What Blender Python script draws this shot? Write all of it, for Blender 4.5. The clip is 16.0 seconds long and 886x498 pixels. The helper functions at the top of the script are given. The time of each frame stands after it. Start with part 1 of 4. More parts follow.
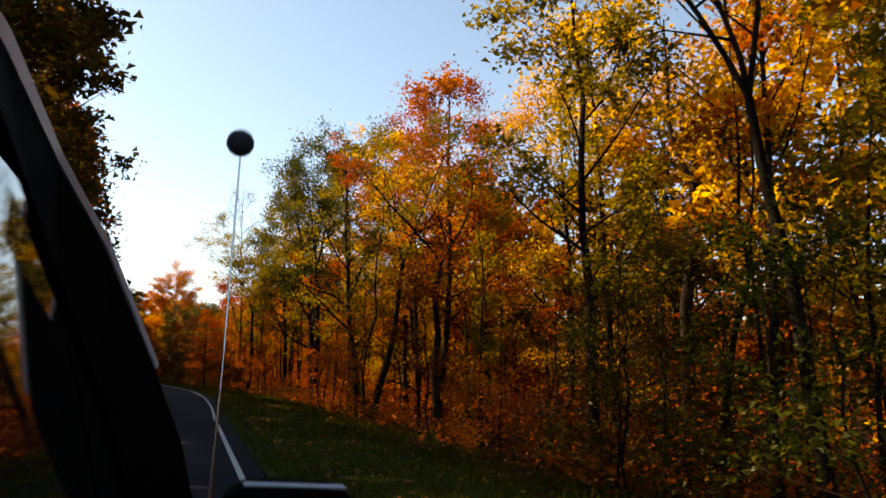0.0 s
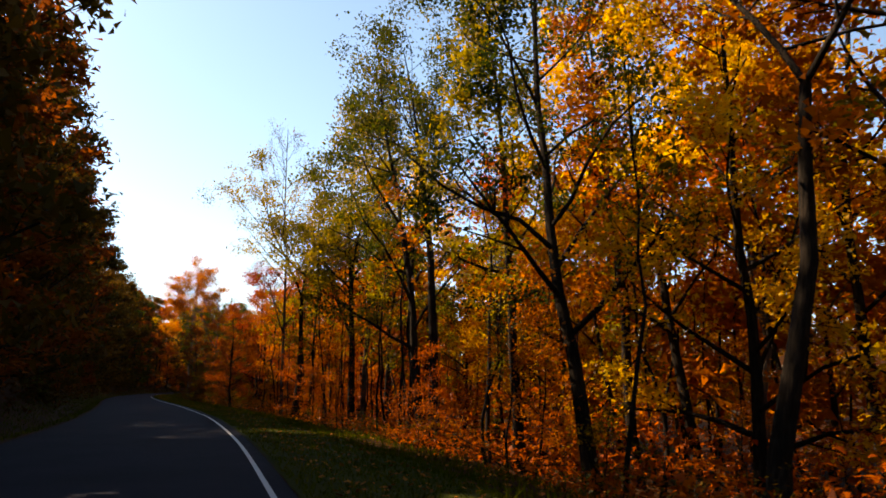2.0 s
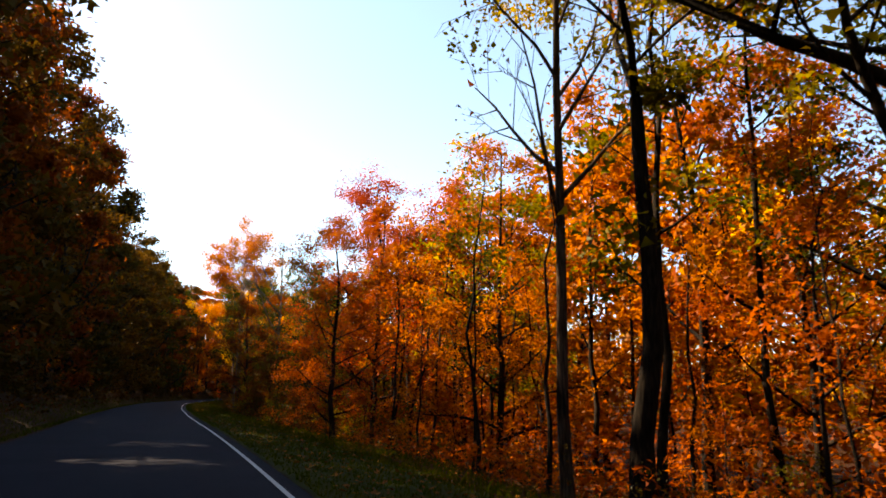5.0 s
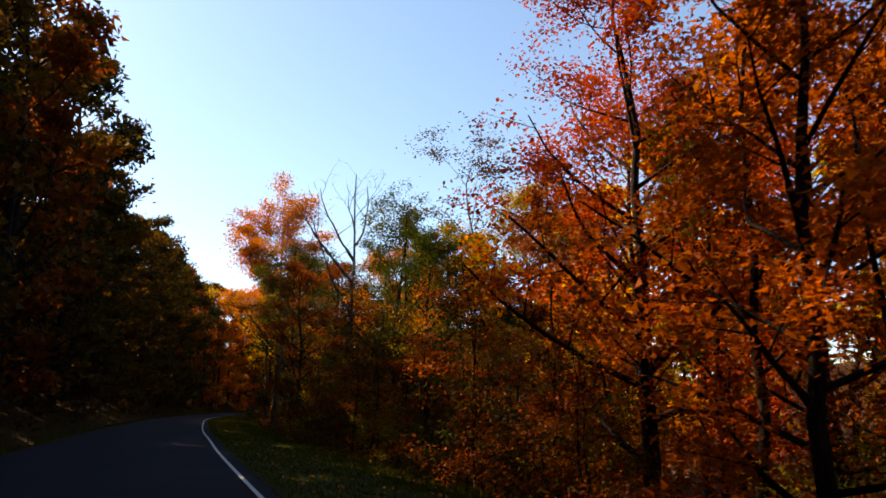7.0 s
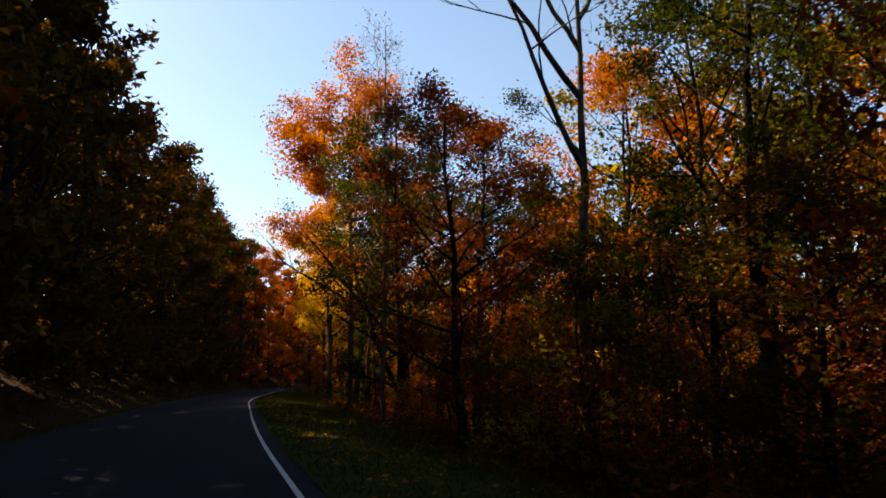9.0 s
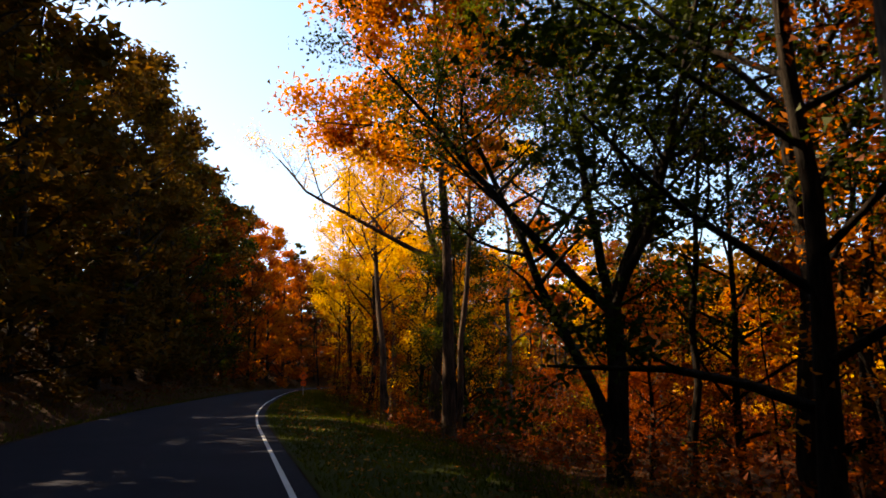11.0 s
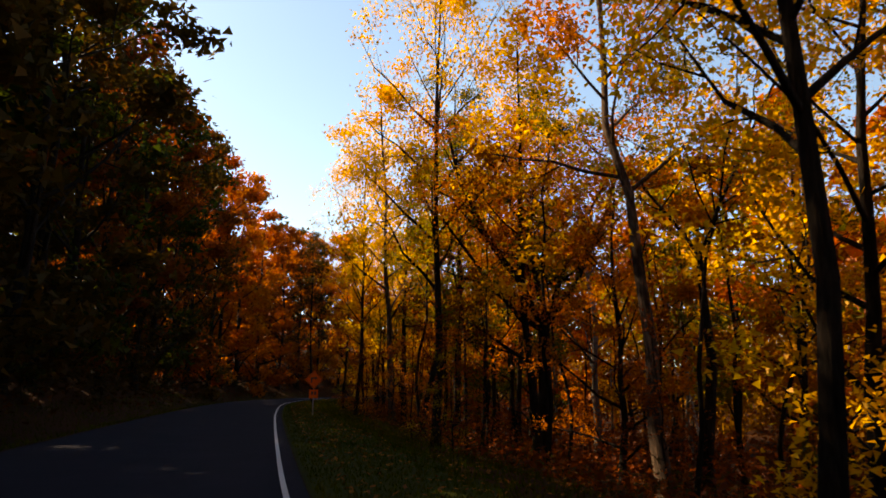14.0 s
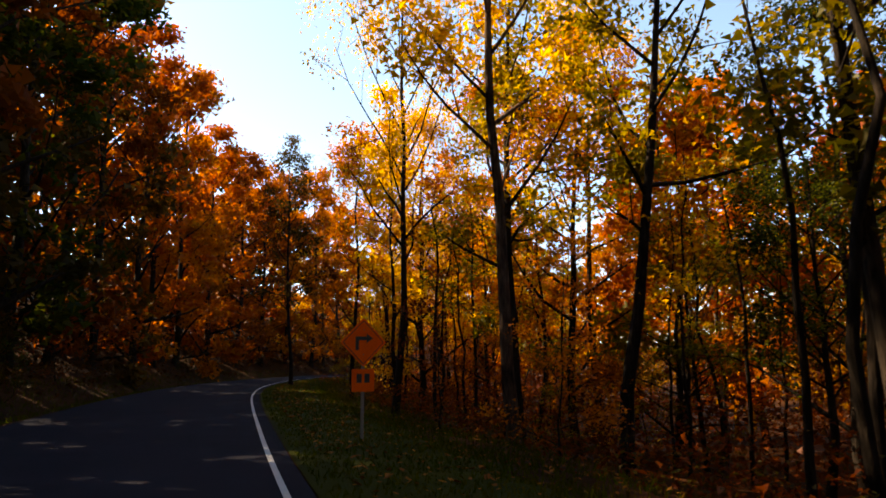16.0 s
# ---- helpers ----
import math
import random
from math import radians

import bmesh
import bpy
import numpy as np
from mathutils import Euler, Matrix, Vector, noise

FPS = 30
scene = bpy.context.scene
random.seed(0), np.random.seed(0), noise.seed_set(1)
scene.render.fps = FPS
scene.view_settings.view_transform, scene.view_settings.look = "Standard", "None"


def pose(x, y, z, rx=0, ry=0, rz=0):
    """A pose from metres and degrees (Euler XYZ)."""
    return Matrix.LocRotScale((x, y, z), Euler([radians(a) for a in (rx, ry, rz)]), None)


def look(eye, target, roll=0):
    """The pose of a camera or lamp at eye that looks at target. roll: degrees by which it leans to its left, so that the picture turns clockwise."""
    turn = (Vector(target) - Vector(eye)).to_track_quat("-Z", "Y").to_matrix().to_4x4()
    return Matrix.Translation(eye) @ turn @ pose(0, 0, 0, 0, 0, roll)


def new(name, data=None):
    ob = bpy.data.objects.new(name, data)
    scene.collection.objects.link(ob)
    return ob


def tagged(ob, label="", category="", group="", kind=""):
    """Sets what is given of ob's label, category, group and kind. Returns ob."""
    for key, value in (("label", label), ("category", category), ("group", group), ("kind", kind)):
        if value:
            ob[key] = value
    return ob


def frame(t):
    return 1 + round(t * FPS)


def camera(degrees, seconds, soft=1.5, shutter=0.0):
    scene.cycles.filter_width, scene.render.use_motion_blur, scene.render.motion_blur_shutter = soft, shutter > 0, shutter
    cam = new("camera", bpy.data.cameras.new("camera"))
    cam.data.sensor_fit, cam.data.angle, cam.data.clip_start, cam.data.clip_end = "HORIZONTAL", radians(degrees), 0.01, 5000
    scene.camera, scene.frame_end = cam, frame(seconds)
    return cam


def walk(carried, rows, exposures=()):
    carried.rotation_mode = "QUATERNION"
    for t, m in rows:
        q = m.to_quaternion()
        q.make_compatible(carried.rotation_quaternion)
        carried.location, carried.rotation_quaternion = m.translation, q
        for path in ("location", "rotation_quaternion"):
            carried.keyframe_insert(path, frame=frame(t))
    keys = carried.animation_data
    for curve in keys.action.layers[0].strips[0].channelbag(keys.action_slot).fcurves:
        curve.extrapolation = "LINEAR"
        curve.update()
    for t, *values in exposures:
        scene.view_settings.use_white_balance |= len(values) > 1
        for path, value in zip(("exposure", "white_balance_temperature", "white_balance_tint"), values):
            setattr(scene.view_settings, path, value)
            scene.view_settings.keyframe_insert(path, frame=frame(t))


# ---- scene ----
cam = camera(64.04, 16.0, soft=1.7, shutter=0.06)
PATH = [
    (0.0, -0.000, -0.000, 1.450, 99.75, 0.48, -19.69),
    (0.5, 0.062, 6.397, 1.448, 99.34, 0.24, -20.64),
    (1.0, 0.148, 12.819, 1.445, 100.25, 0.59, -20.04),
    (1.5, 0.207, 19.158, 1.456, 99.66, -0.14, -19.12),
    (2.0, 0.195, 25.585, 1.455, 101.04, 0.16, -18.05),
    (2.5, 0.142, 32.106, 1.447, 100.07, 0.82, -18.10),
    (3.0, 0.012, 38.688, 1.448, 98.73, -0.77, -18.22),
    (3.5, -0.205, 45.359, 1.454, 99.21, -0.02, -18.21),
    (4.0, -0.501, 52.035, 1.448, 99.67, -0.80, -17.90),
    (4.5, -0.957, 58.758, 1.445, 100.92, -0.82, -16.40),
    (7.0, -3.750, 91.338, 1.450, 102.66, -0.48, -13.84),
    (7.5, -4.380, 97.886, 1.461, 100.82, 0.02, -13.64),
    (8.0, -5.009, 104.511, 1.461, 99.53, 0.94, -12.65),
    (8.5, -5.650, 111.089, 1.442, 100.40, 0.61, -11.30),
    (11.0, -8.424, 142.166, 1.450, 100.42, 0.47, -11.94),
    (11.5, -8.882, 147.979, 1.485, 99.83, 1.25, -11.77),
    (12.0, -9.373, 153.894, 1.496, 100.10, 2.02, -11.97),
    (12.5, -9.853, 160.086, 1.479, 101.02, 0.93, -12.39),
    (13.0, -10.088, 166.485, 1.489, 99.78, -0.12, -14.15),
    (13.5, -10.291, 173.030, 1.474, 100.27, -0.67, -14.75),
    (14.0, -10.466, 179.736, 1.477, 101.17, -0.55, -14.76),
    (14.5, -10.560, 186.531, 1.487, 99.99, -2.35, -16.53),
    (15.0, -10.603, 193.353, 1.479, 100.01, -1.61, -17.70),
    (15.5, -10.488, 200.106, 1.470, 100.13, -0.75, -18.54),
    (16.0, -10.319, 206.815, 1.465, 99.20, 0.22, -18.46),
]
walk(cam, [(t, pose(*p)) for t, *p in PATH], exposures=[(0.0, 1.64, 8700, 10), (1.0, 1.72, 8800, 10), (2.0, 1.74, 7700, 10), (3.0, 1.9, 7900, 10), (4.0, 2.26, 8000, 10), (4.5, 2.26, 8000, 10), (7.0, 1.6, 7300, 10), (7.5, 1.48, 7300, 10), (8.5, 1.42, 7600, 10), (11.0, 1.95, 7700, 10), (12.0, 1.76, 6800, 10), (12.5, 1.92, 6700, 10), (13.0, 1.8, 7900, 10), (13.5, 1.66, 7400, 10), (14.5, 1.74, 9300, 10), (15.0, 1.53, 8800, 10), (15.5, 1.82, 9600, 10), (16.0, 2.13, 8100, 10)])

# ---- world and light ----
SUN_LEFT, SUN_UP = 51.0, 40.0      # degrees left of +y, degrees above the horizon
sky_world = bpy.data.worlds.new("sky")
scene.world = sky_world
sky_world.use_nodes = True
wn = sky_world.node_tree
wn.nodes.clear()
sky_tex = wn.nodes.new("ShaderNodeTexSky")
sky_tex.sky_type = "NISHITA"
sky_tex.sun_disc = False
sky_tex.sun_elevation = radians(SUN_UP)
sky_tex.sun_rotation = radians(-SUN_LEFT)
sky_tex.air_density, sky_tex.dust_density, sky_tex.ozone_density = 1.0, 0.6, 0.4
sky_bg = wn.nodes.new("ShaderNodeBackground")
sky_bg.inputs["Strength"].default_value = 0.085
sky_out = wn.nodes.new("ShaderNodeOutputWorld")
haze = wn.nodes.new("ShaderNodeMix")      # the clear, slightly green-blue autumn air
haze.data_type, haze.blend_type = "RGBA", "MULTIPLY"
haze.inputs["Factor"].default_value = 1.0
haze.inputs[7].default_value = (0.88, 0.98, 1.06, 1)
wn.links.new(sky_tex.outputs[0], haze.inputs[6])
wn.links.new(haze.outputs[2], sky_bg.inputs[0])
wn.links.new(sky_bg.outputs[0], sky_out.inputs[0])

sun_data = bpy.data.lights.new("sun", "SUN")
sun_data.energy, sun_data.angle, sun_data.color = 5.0, radians(0.53), (1.0, 0.82, 0.58)
sun = new("sun", sun_data)
to_sun = Vector((-math.sin(radians(SUN_LEFT)) * math.cos(radians(SUN_UP)),
                 math.cos(radians(SUN_LEFT)) * math.cos(radians(SUN_UP)), math.sin(radians(SUN_UP))))
sun.matrix_world = look(to_sun * 100, (0, 0, 0))


# ---- materials ----
def material(name):
    m = bpy.data.materials.new(name)
    m.use_nodes = True
    m.node_tree.nodes.clear()
    return m, m.node_tree.nodes, m.node_tree.links


def ramp(nodes, stops):
    r = nodes.new("ShaderNodeValToRGB")
    while len(r.color_ramp.elements) < len(stops):
        r.color_ramp.elements.new(0.5)
    for e, (p, c) in zip(r.color_ramp.elements, stops):
        e.position, e.color = p, (*c, 1)
    return r


def noise_tex(nodes, links, scale, detail=4.0, rough=0.6, coords=None):
    n = nodes.new("ShaderNodeTexNoise")
    n.inputs["Scale"].default_value, n.inputs["Detail"].default_value, n.inputs["Roughness"].default_value = scale, detail, rough
    if coords is None:
        coords = nodes.new("ShaderNodeTexCoord").outputs["Object"]
    links.new(coords, n.inputs["Vector"])
    return n


def surface(name, stops, scale, fine, rough=0.8, bump=0.3, bump_scale=None, metal=0.0, spec=0.3, coat=0.0):
    """Two scales of colour variation and a fine relief."""
    m, n, l = material(name)
    big = noise_tex(n, l, scale, 5)
    small = noise_tex(n, l, fine, 6)
    mix = n.new("ShaderNodeMath")
    mix.operation = "MULTIPLY_ADD"
    l.new(small.outputs["Fac"], mix.inputs[0])
    mix.inputs[1].default_value = 0.5
    half = n.new("ShaderNodeMath")
    half.operation = "MULTIPLY"
    l.new(big.outputs["Fac"], half.inputs[0])
    half.inputs[1].default_value = 0.5
    l.new(half.outputs[0], mix.inputs[2])
    r = ramp(n, stops)
    l.new(mix.outputs[0], r.inputs[0])
    p = n.new("ShaderNodeBsdfPrincipled")
    l.new(r.outputs[0], p.inputs["Base Color"])
    p.inputs["Roughness"].default_value, p.inputs["Metallic"].default_value = rough, metal
    p.inputs["Specular IOR Level"].default_value = spec
    p.inputs["Coat Weight"].default_value = coat
    if bump:
        b = n.new("ShaderNodeBump")
        b.inputs["Strength"].default_value, b.inputs["Distance"].default_value = bump, 0.02
        l.new(noise_tex(n, l, bump_scale or fine, 6, 0.7).outputs["Fac"], b.inputs["Height"])
        l.new(b.outputs[0], p.inputs["Normal"])
    o = n.new("ShaderNodeOutputMaterial")
    l.new(p.outputs[0], o.inputs[0])
    return m


def leaf_material(name, stops, see_through=0.5, shine=0.006):
    """Thin leaves that glow when the sun stands behind them: colour differs from leaf to leaf, from bough to bough and from tree to tree."""
    m, n, l = material(name)
    geo, obj = n.new("ShaderNodeNewGeometry"), n.new("ShaderNodeObjectInfo")
    patch = noise_tex(n, l, 0.35, 3, 0.5)
    a, b, c = (n.new("ShaderNodeMath") for _ in range(3))
    a.operation = b.operation = c.operation = "MULTIPLY_ADD"
    l.new(geo.outputs["Random Per Island"], a.inputs[0])
    a.inputs[1].default_value, a.inputs[2].default_value = 0.36, -0.35
    l.new(patch.outputs["Fac"], b.inputs[0])
    b.inputs[1].default_value = 1.1
    l.new(a.outputs[0], b.inputs[2])
    l.new(obj.outputs["Random"], c.inputs[0])
    c.inputs[1].default_value = 0.24
    l.new(b.outputs[0], c.inputs[2])
    r = ramp(n, stops)
    l.new(c.outputs[0], r.inputs[0])
    d, t, g = n.new("ShaderNodeBsdfDiffuse"), n.new("ShaderNodeBsdfTranslucent"), n.new("ShaderNodeBsdfGlossy")
    l.new(r.outputs[0], d.inputs["Color"])
    l.new(r.outputs[0], t.inputs["Color"])
    g.inputs["Roughness"].default_value = 0.45
    mix, gloss = n.new("ShaderNodeMixShader"), n.new("ShaderNodeMixShader")
    mix.inputs[0].default_value = see_through
    l.new(d.outputs[0], mix.inputs[1])
    l.new(t.outputs[0], mix.inputs[2])
    gloss.inputs[0].default_value = shine
    l.new(mix.outputs[0], gloss.inputs[1])
    l.new(g.outputs[0], gloss.inputs[2])
    o = n.new("ShaderNodeOutputMaterial")
    l.new(gloss.outputs[0], o.inputs[0])
    return m


LEAVES = {
    "gold": leaf_material("leaf_gold", [(0.0, (0.28, 0.095, 0.0010)), (0.3, (0.52, 0.235, 0.0020)), (0.6, (0.66, 0.355, 0.0030)), (1.0, (0.6426, 0.4345, 0.0120))], 0.6),
    "amber": leaf_material("leaf_amber", [(0.0, (0.0941, 0.0249, 0.0010)), (0.35, (0.29, 0.072, 0.0010)), (0.7, (0.46, 0.135, 0.0020)), (1.0, (0.4704, 0.2270, 0.0040))], 0.6),
    "orange": leaf_material("leaf_orange", [(0.0, (0.1109, 0.0132, 0.0008)), (0.35, (0.2541, 0.0419, 0.0013)), (0.7, (0.3511, 0.0728, 0.0017)), (1.0, (0.3419, 0.1279, 0.0042))]),
    "red": leaf_material("leaf_red", [(0.0, (0.1155, 0.0089, 0.0013)), (0.4, (0.2888, 0.0305, 0.0017)), (0.75, (0.4042, 0.0610, 0.0021)), (1.0, (0.4158, 0.1219, 0.0042))]),
    "olive": leaf_material("leaf_olive", [(0.0, (0.0201, 0.0212, 0.0010)), (0.35, (0.0835, 0.0721, 0.0020)), (0.65, (0.2337, 0.1537, 0.0030)), (1.0, (0.4007, 0.2331, 0.0040))], 0.6),
    "green": leaf_material("leaf_green", [(0.0, (0.0081, 0.0125, 0.0013)), (0.45, (0.0215, 0.0305, 0.0021)), (0.75, (0.0874, 0.0832, 0.0025)), (1.0, (0.2822, 0.1594, 0.0034))]),
    "rust": leaf_material("leaf_rust", [(0.0, (0.045, 0.0085, 0.0013)), (0.4, (0.13, 0.026, 0.0017)), (0.75, (0.22, 0.050, 0.0025)), (1.0, (0.30, 0.092, 0.0042))]),
    # darkened leaf tone: puts shade into the colour of trees on the dim bank
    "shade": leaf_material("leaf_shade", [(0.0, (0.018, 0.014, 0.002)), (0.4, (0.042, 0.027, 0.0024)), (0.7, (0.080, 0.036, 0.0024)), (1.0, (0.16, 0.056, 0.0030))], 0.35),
    "brown": leaf_material("leaf_brown", [(0.0, (0.022, 0.015, 0.002)), (0.4, (0.055, 0.029, 0.0025)), (0.75, (0.115, 0.049, 0.003)), (1.0, (0.21, 0.080, 0.004))], 0.4),
}


def bark(name, stops, furrow):
    """Rough bark: furrows that run up the trunk, patches of lichen and damp, a coarse relief."""
    m, n, l = material(name)
    co = n.new("ShaderNodeTexCoord")
    stretch = n.new("ShaderNodeMapping")
    stretch.inputs["Scale"].default_value = (1.0, 1.0, 0.16)
    l.new(co.outputs["Object"], stretch.inputs["Vector"])
    ridges = noise_tex(n, l, furrow, 5, 0.65, stretch.outputs[0])
    patches = noise_tex(n, l, 0.8, 3, 0.5)
    both = n.new("ShaderNodeMath")
    both.operation = "MULTIPLY_ADD"
    l.new(patches.outputs["Fac"], both.inputs[0])
    both.inputs[1].default_value = 0.45
    part_of = n.new("ShaderNodeMath")
    part_of.operation = "MULTIPLY"
    l.new(ridges.outputs["Fac"], part_of.inputs[0])
    part_of.inputs[1].default_value = 0.6
    l.new(part_of.outputs[0], both.inputs[2])
    r = ramp(n, stops)
    l.new(both.outputs[0], r.inputs[0])
    p = n.new("ShaderNodeBsdfPrincipled")
    l.new(r.outputs[0], p.inputs["Base Color"])
    p.inputs["Roughness"].default_value, p.inputs["Specular IOR Level"].default_value = 0.95, 0.06
    bump = n.new("ShaderNodeBump")
    bump.inputs["Strength"].default_value, bump.inputs["Distance"].default_value = 1.0, 0.05
    l.new(ridges.outputs["Fac"], bump.inputs["Height"])
    l.new(bump.outputs[0], p.inputs["Normal"])
    l.new(p.outputs[0], n.new("ShaderNodeOutputMaterial").inputs[0])
    return m


BARK = bark("bark_brown", [(0.38, (0.003, 0.0022, 0.0018)), (0.5, (0.010, 0.007, 0.0052)), (0.62, (0.026, 0.018, 0.013))], 16)
BARK_GREY = bark("bark_grey", [(0.36, (0.018, 0.014, 0.012)), (0.5, (0.066, 0.053, 0.044)), (0.64, (0.14, 0.115, 0.095))], 13)
# lighter copy of the brown bark, mostly painting trunks as sunlit
BARK_MID = bark("bark_mid_brown", [(0.38, (0.012, 0.008, 0.006)), (0.5, (0.042, 0.026, 0.018)), (0.62, (0.10, 0.064, 0.042))], 15)
BARK_PALE = bark("bark_pale", [(0.36, (0.10, 0.08, 0.06)), (0.5, (0.24, 0.20, 0.15)), (0.64, (0.34, 0.30, 0.24))], 13)
ASPHALT = surface("asphalt", [(0.3, (0.0062, 0.0066, 0.0108)), (0.5, (0.0104, 0.0108, 0.0174)), (0.75, (0.0172, 0.0176, 0.0260))], 0.5, 45, 0.9, 0.4, 90, 0.0, 0.03)
LINE_PAINT = surface("worn_white_paint", [(0.3, (0.15, 0.148, 0.145)), (0.42, (0.32, 0.317, 0.31)), (0.7, (0.38, 0.376, 0.366))], 1.5, 30, 0.7, 0.2, 60)
SOIL = surface("leaf_strewn_soil", [(0.3, (0.0063, 0.0027, 0.0012)), (0.45, (0.0173, 0.0059, 0.0014)), (0.6, (0.0346, 0.0112, 0.0021)), (0.75, (0.0576, 0.0198, 0.0037))], 0.25, 9, 0.95, 1.0, 14, 0.0, 0.04)
TURF = surface("turf", [(0.3, (0.009, 0.011, 0.0008)), (0.5, (0.018, 0.022, 0.0010)), (0.65, (0.032, 0.031, 0.002)), (0.8, (0.058, 0.040, 0.003))], 0.6, 14, 0.95, 1.0, 24, 0.0, 0.04)
GRASS = leaf_material("grass_blade", [(0.0, (0.013, 0.018, 0.0008)), (0.5, (0.036, 0.045, 0.0014)), (0.8, (0.075, 0.068, 0.003)), (1.0, (0.12, 0.08, 0.007))], 0.35, 0.0)
FALLEN = leaf_material("fallen_leaf", [(0.0, (0.05, 0.015, 0.005)), (0.4, (0.15, 0.05, 0.01)), (0.7, (0.25, 0.1, 0.015)), (1.0, (0.31, 0.18, 0.025))], 0.15)


# ---- the lie of the road and the land ----
EDGE = [(-200, 0.7), (-60, 0.7), (0, 0.7), (10, 0.8), (16, 0.86), (26, 0.98), (31, 1.08), (39, 1.12), (45, 1.08), (50, 0.95), (58, 0.62), (65, 0.22), (71, -0.3),
        (79, -1.02), (95, -2.68), (106, -3.97), (116, -5.1), (125, -6.0), (134, -6.93), (145, -7.86), (154, -8.52), (160, -8.95), (168, -9.5),
        (176, -9.84), (184, -9.94), (191, -9.93), (198, -9.8), (205, -9.64), (211, -9.48), (218, -9.28), (226, -8.95), (231, -8.72), (242, -8.05),
        (255, -6.6), (268, -4.0), (282, 0.2), (296, 6.5), (310, 15.0), (340, 38.0), (700, 340.0)]
EDGE_Y, EDGE_X = (np.array(v, float) for v in zip(*EDGE))
EDGE_M = np.gradient(EDGE_X, EDGE_Y)


def edge_x(y):
    """x of the white line along the road's right edge: a smooth curve through EDGE."""
    y = np.asarray(y, float)
    i = np.clip(np.searchsorted(EDGE_Y, y) - 1, 0, len(EDGE_Y) - 2)
    h = EDGE_Y[i + 1] - EDGE_Y[i]
    t = (y - EDGE_Y[i]) / h
    return ((2 * t**3 - 3 * t**2 + 1) * EDGE_X[i] + (t**3 - 2 * t**2 + t) * h * EDGE_M[i]
            + (3 * t**2 - 2 * t**3) * EDGE_X[i + 1] + (t**3 - t**2) * h * EDGE_M[i + 1])


# height of the land by the distance to the right of the white line
LIE_R = [-3000, -400, -120, -60, -32, -18, -11, -8.2, -7.2, -6.4, -6.1, 0.35, 0.6, 3.0, 5.0, 8.0, 13, 22, 45, 70, 110, 170, 400, 3000]
LIE_Z = [40, 40, 26, 16, 9.0, 4.6, 1.3, 0.15, -0.25, -0.1, -0.03, -0.03, -0.06, -0.2, -0.5, -1.1, -2.0, -3.0, -3.2, -1.0, 9, 16, 22, 22]


def rough_z(x, y):
    return 0.10 * np.sin(x * 0.9 + 1.3 * np.sin(y * 0.31)) * np.sin(y * 0.55 + 0.7) + 0.06 * np.sin(x * 2.3 + y * 1.7)


def land_z(x, y):
    r = np.asarray(x, float) - edge_x(y)
    wild = np.clip(np.maximum(r - 2.0, -7.5 - r) / 4.0, 0, 1)
    return np.interp(r, LIE_R, LIE_Z) + rough_z(np.asarray(x, float), np.asarray(y, float)) * wild


def mesh_of(name, verts, faces, mat, smooth=False):
    me = bpy.data.meshes.new(name)
    me.from_pydata(np.asarray(verts).tolist(), [], faces if isinstance(faces, list) else np.asarray(faces).tolist())
    if mat:
        me.materials.append(mat)
    if smooth:
        me.polygons.foreach_set("use_smooth", [True] * len(me.polygons))
    me.update()
    return me


def part(name, me, parent, label="", at=None):
    ob = new(name, me)
    ob.parent = parent
    if at is not None:
        ob.matrix_local = at
    return tagged(ob, label=label)


def grid_faces(rows, cols):
    i = np.arange(rows - 1)[:, None] * cols + np.arange(cols - 1)[None, :]
    return np.stack([i, i + 1, i + cols + 1, i + cols], -1).reshape(-1, 4)


def strip(name, r_values, y_values, z_of, mat):
    ys, rs = np.meshgrid(y_values, r_values, indexing="ij")
    xs = edge_x(ys) + rs
    return mesh_of(name, np.stack([xs, ys, z_of(xs, ys)], -1).reshape(-1, 3), grid_faces(len(y_values), len(r_values)), mat, True)


near_y = np.concatenate([[-3000, -1200, -500, -200, -100], np.arange(-60, 340, 2.0), [360, 400, 460, 560, 690, 1200, 3000]])
land_r = np.concatenate([[-3000, -1200, -400, -200, -120, -80, -60, -45, -38], np.arange(-32, -8.2, 1.6), [-8.2, -7.2, -6.6, -6.1, -3, 0.35, 0.6],
                         np.arange(1.2, 14, 0.8), np.arange(14, 46, 2.5), [50, 58, 70, 85, 110, 140, 170, 250, 400, 1200, 3000]])
ground = new("ground", strip("ground", land_r, near_y, land_z, SOIL))
tagged(ground, "brown woodland floor strewn with fallen leaves", "ground", kind="structure")

road_y = np.arange(-200, 345, 1.5)
road = new("road", strip("road", [-6.0, -4.5, -3.0, -1.5, 0.0, 0.32], road_y, lambda x, y: 0.0 * x + 0.012 * np.cos((x - edge_x(y) + 2.9) * 0.5), ASPHALT))
tagged(road, "dark grey asphalt two-lane country road", "road", kind="structure")
road_line = new("road_line", strip("road_line", [-0.045, 0.04], road_y, lambda x, y: 0.0 * x + 0.018, LINE_PAINT))
tagged(road_line, "worn white painted line along the road's edge", "road line", kind="structure")
verge = new("verge", strip("verge", np.arange(0.34, 4.4, 0.25), np.arange(-60, 340, 1.0),
                           lambda x, y: land_z(x, y) + 0.035 - 0.10 * np.clip(x - edge_x(y) - 3.6, 0, 1) + 0.02 * np.sin(x * 5 + y * 3), TURF))
tagged(verge, "dark green mown grass verge beside the road", "grass verge", kind="structure")


# ---- trees ----
def unit(v):
    return v / (np.linalg.norm(v) + 1e-9)


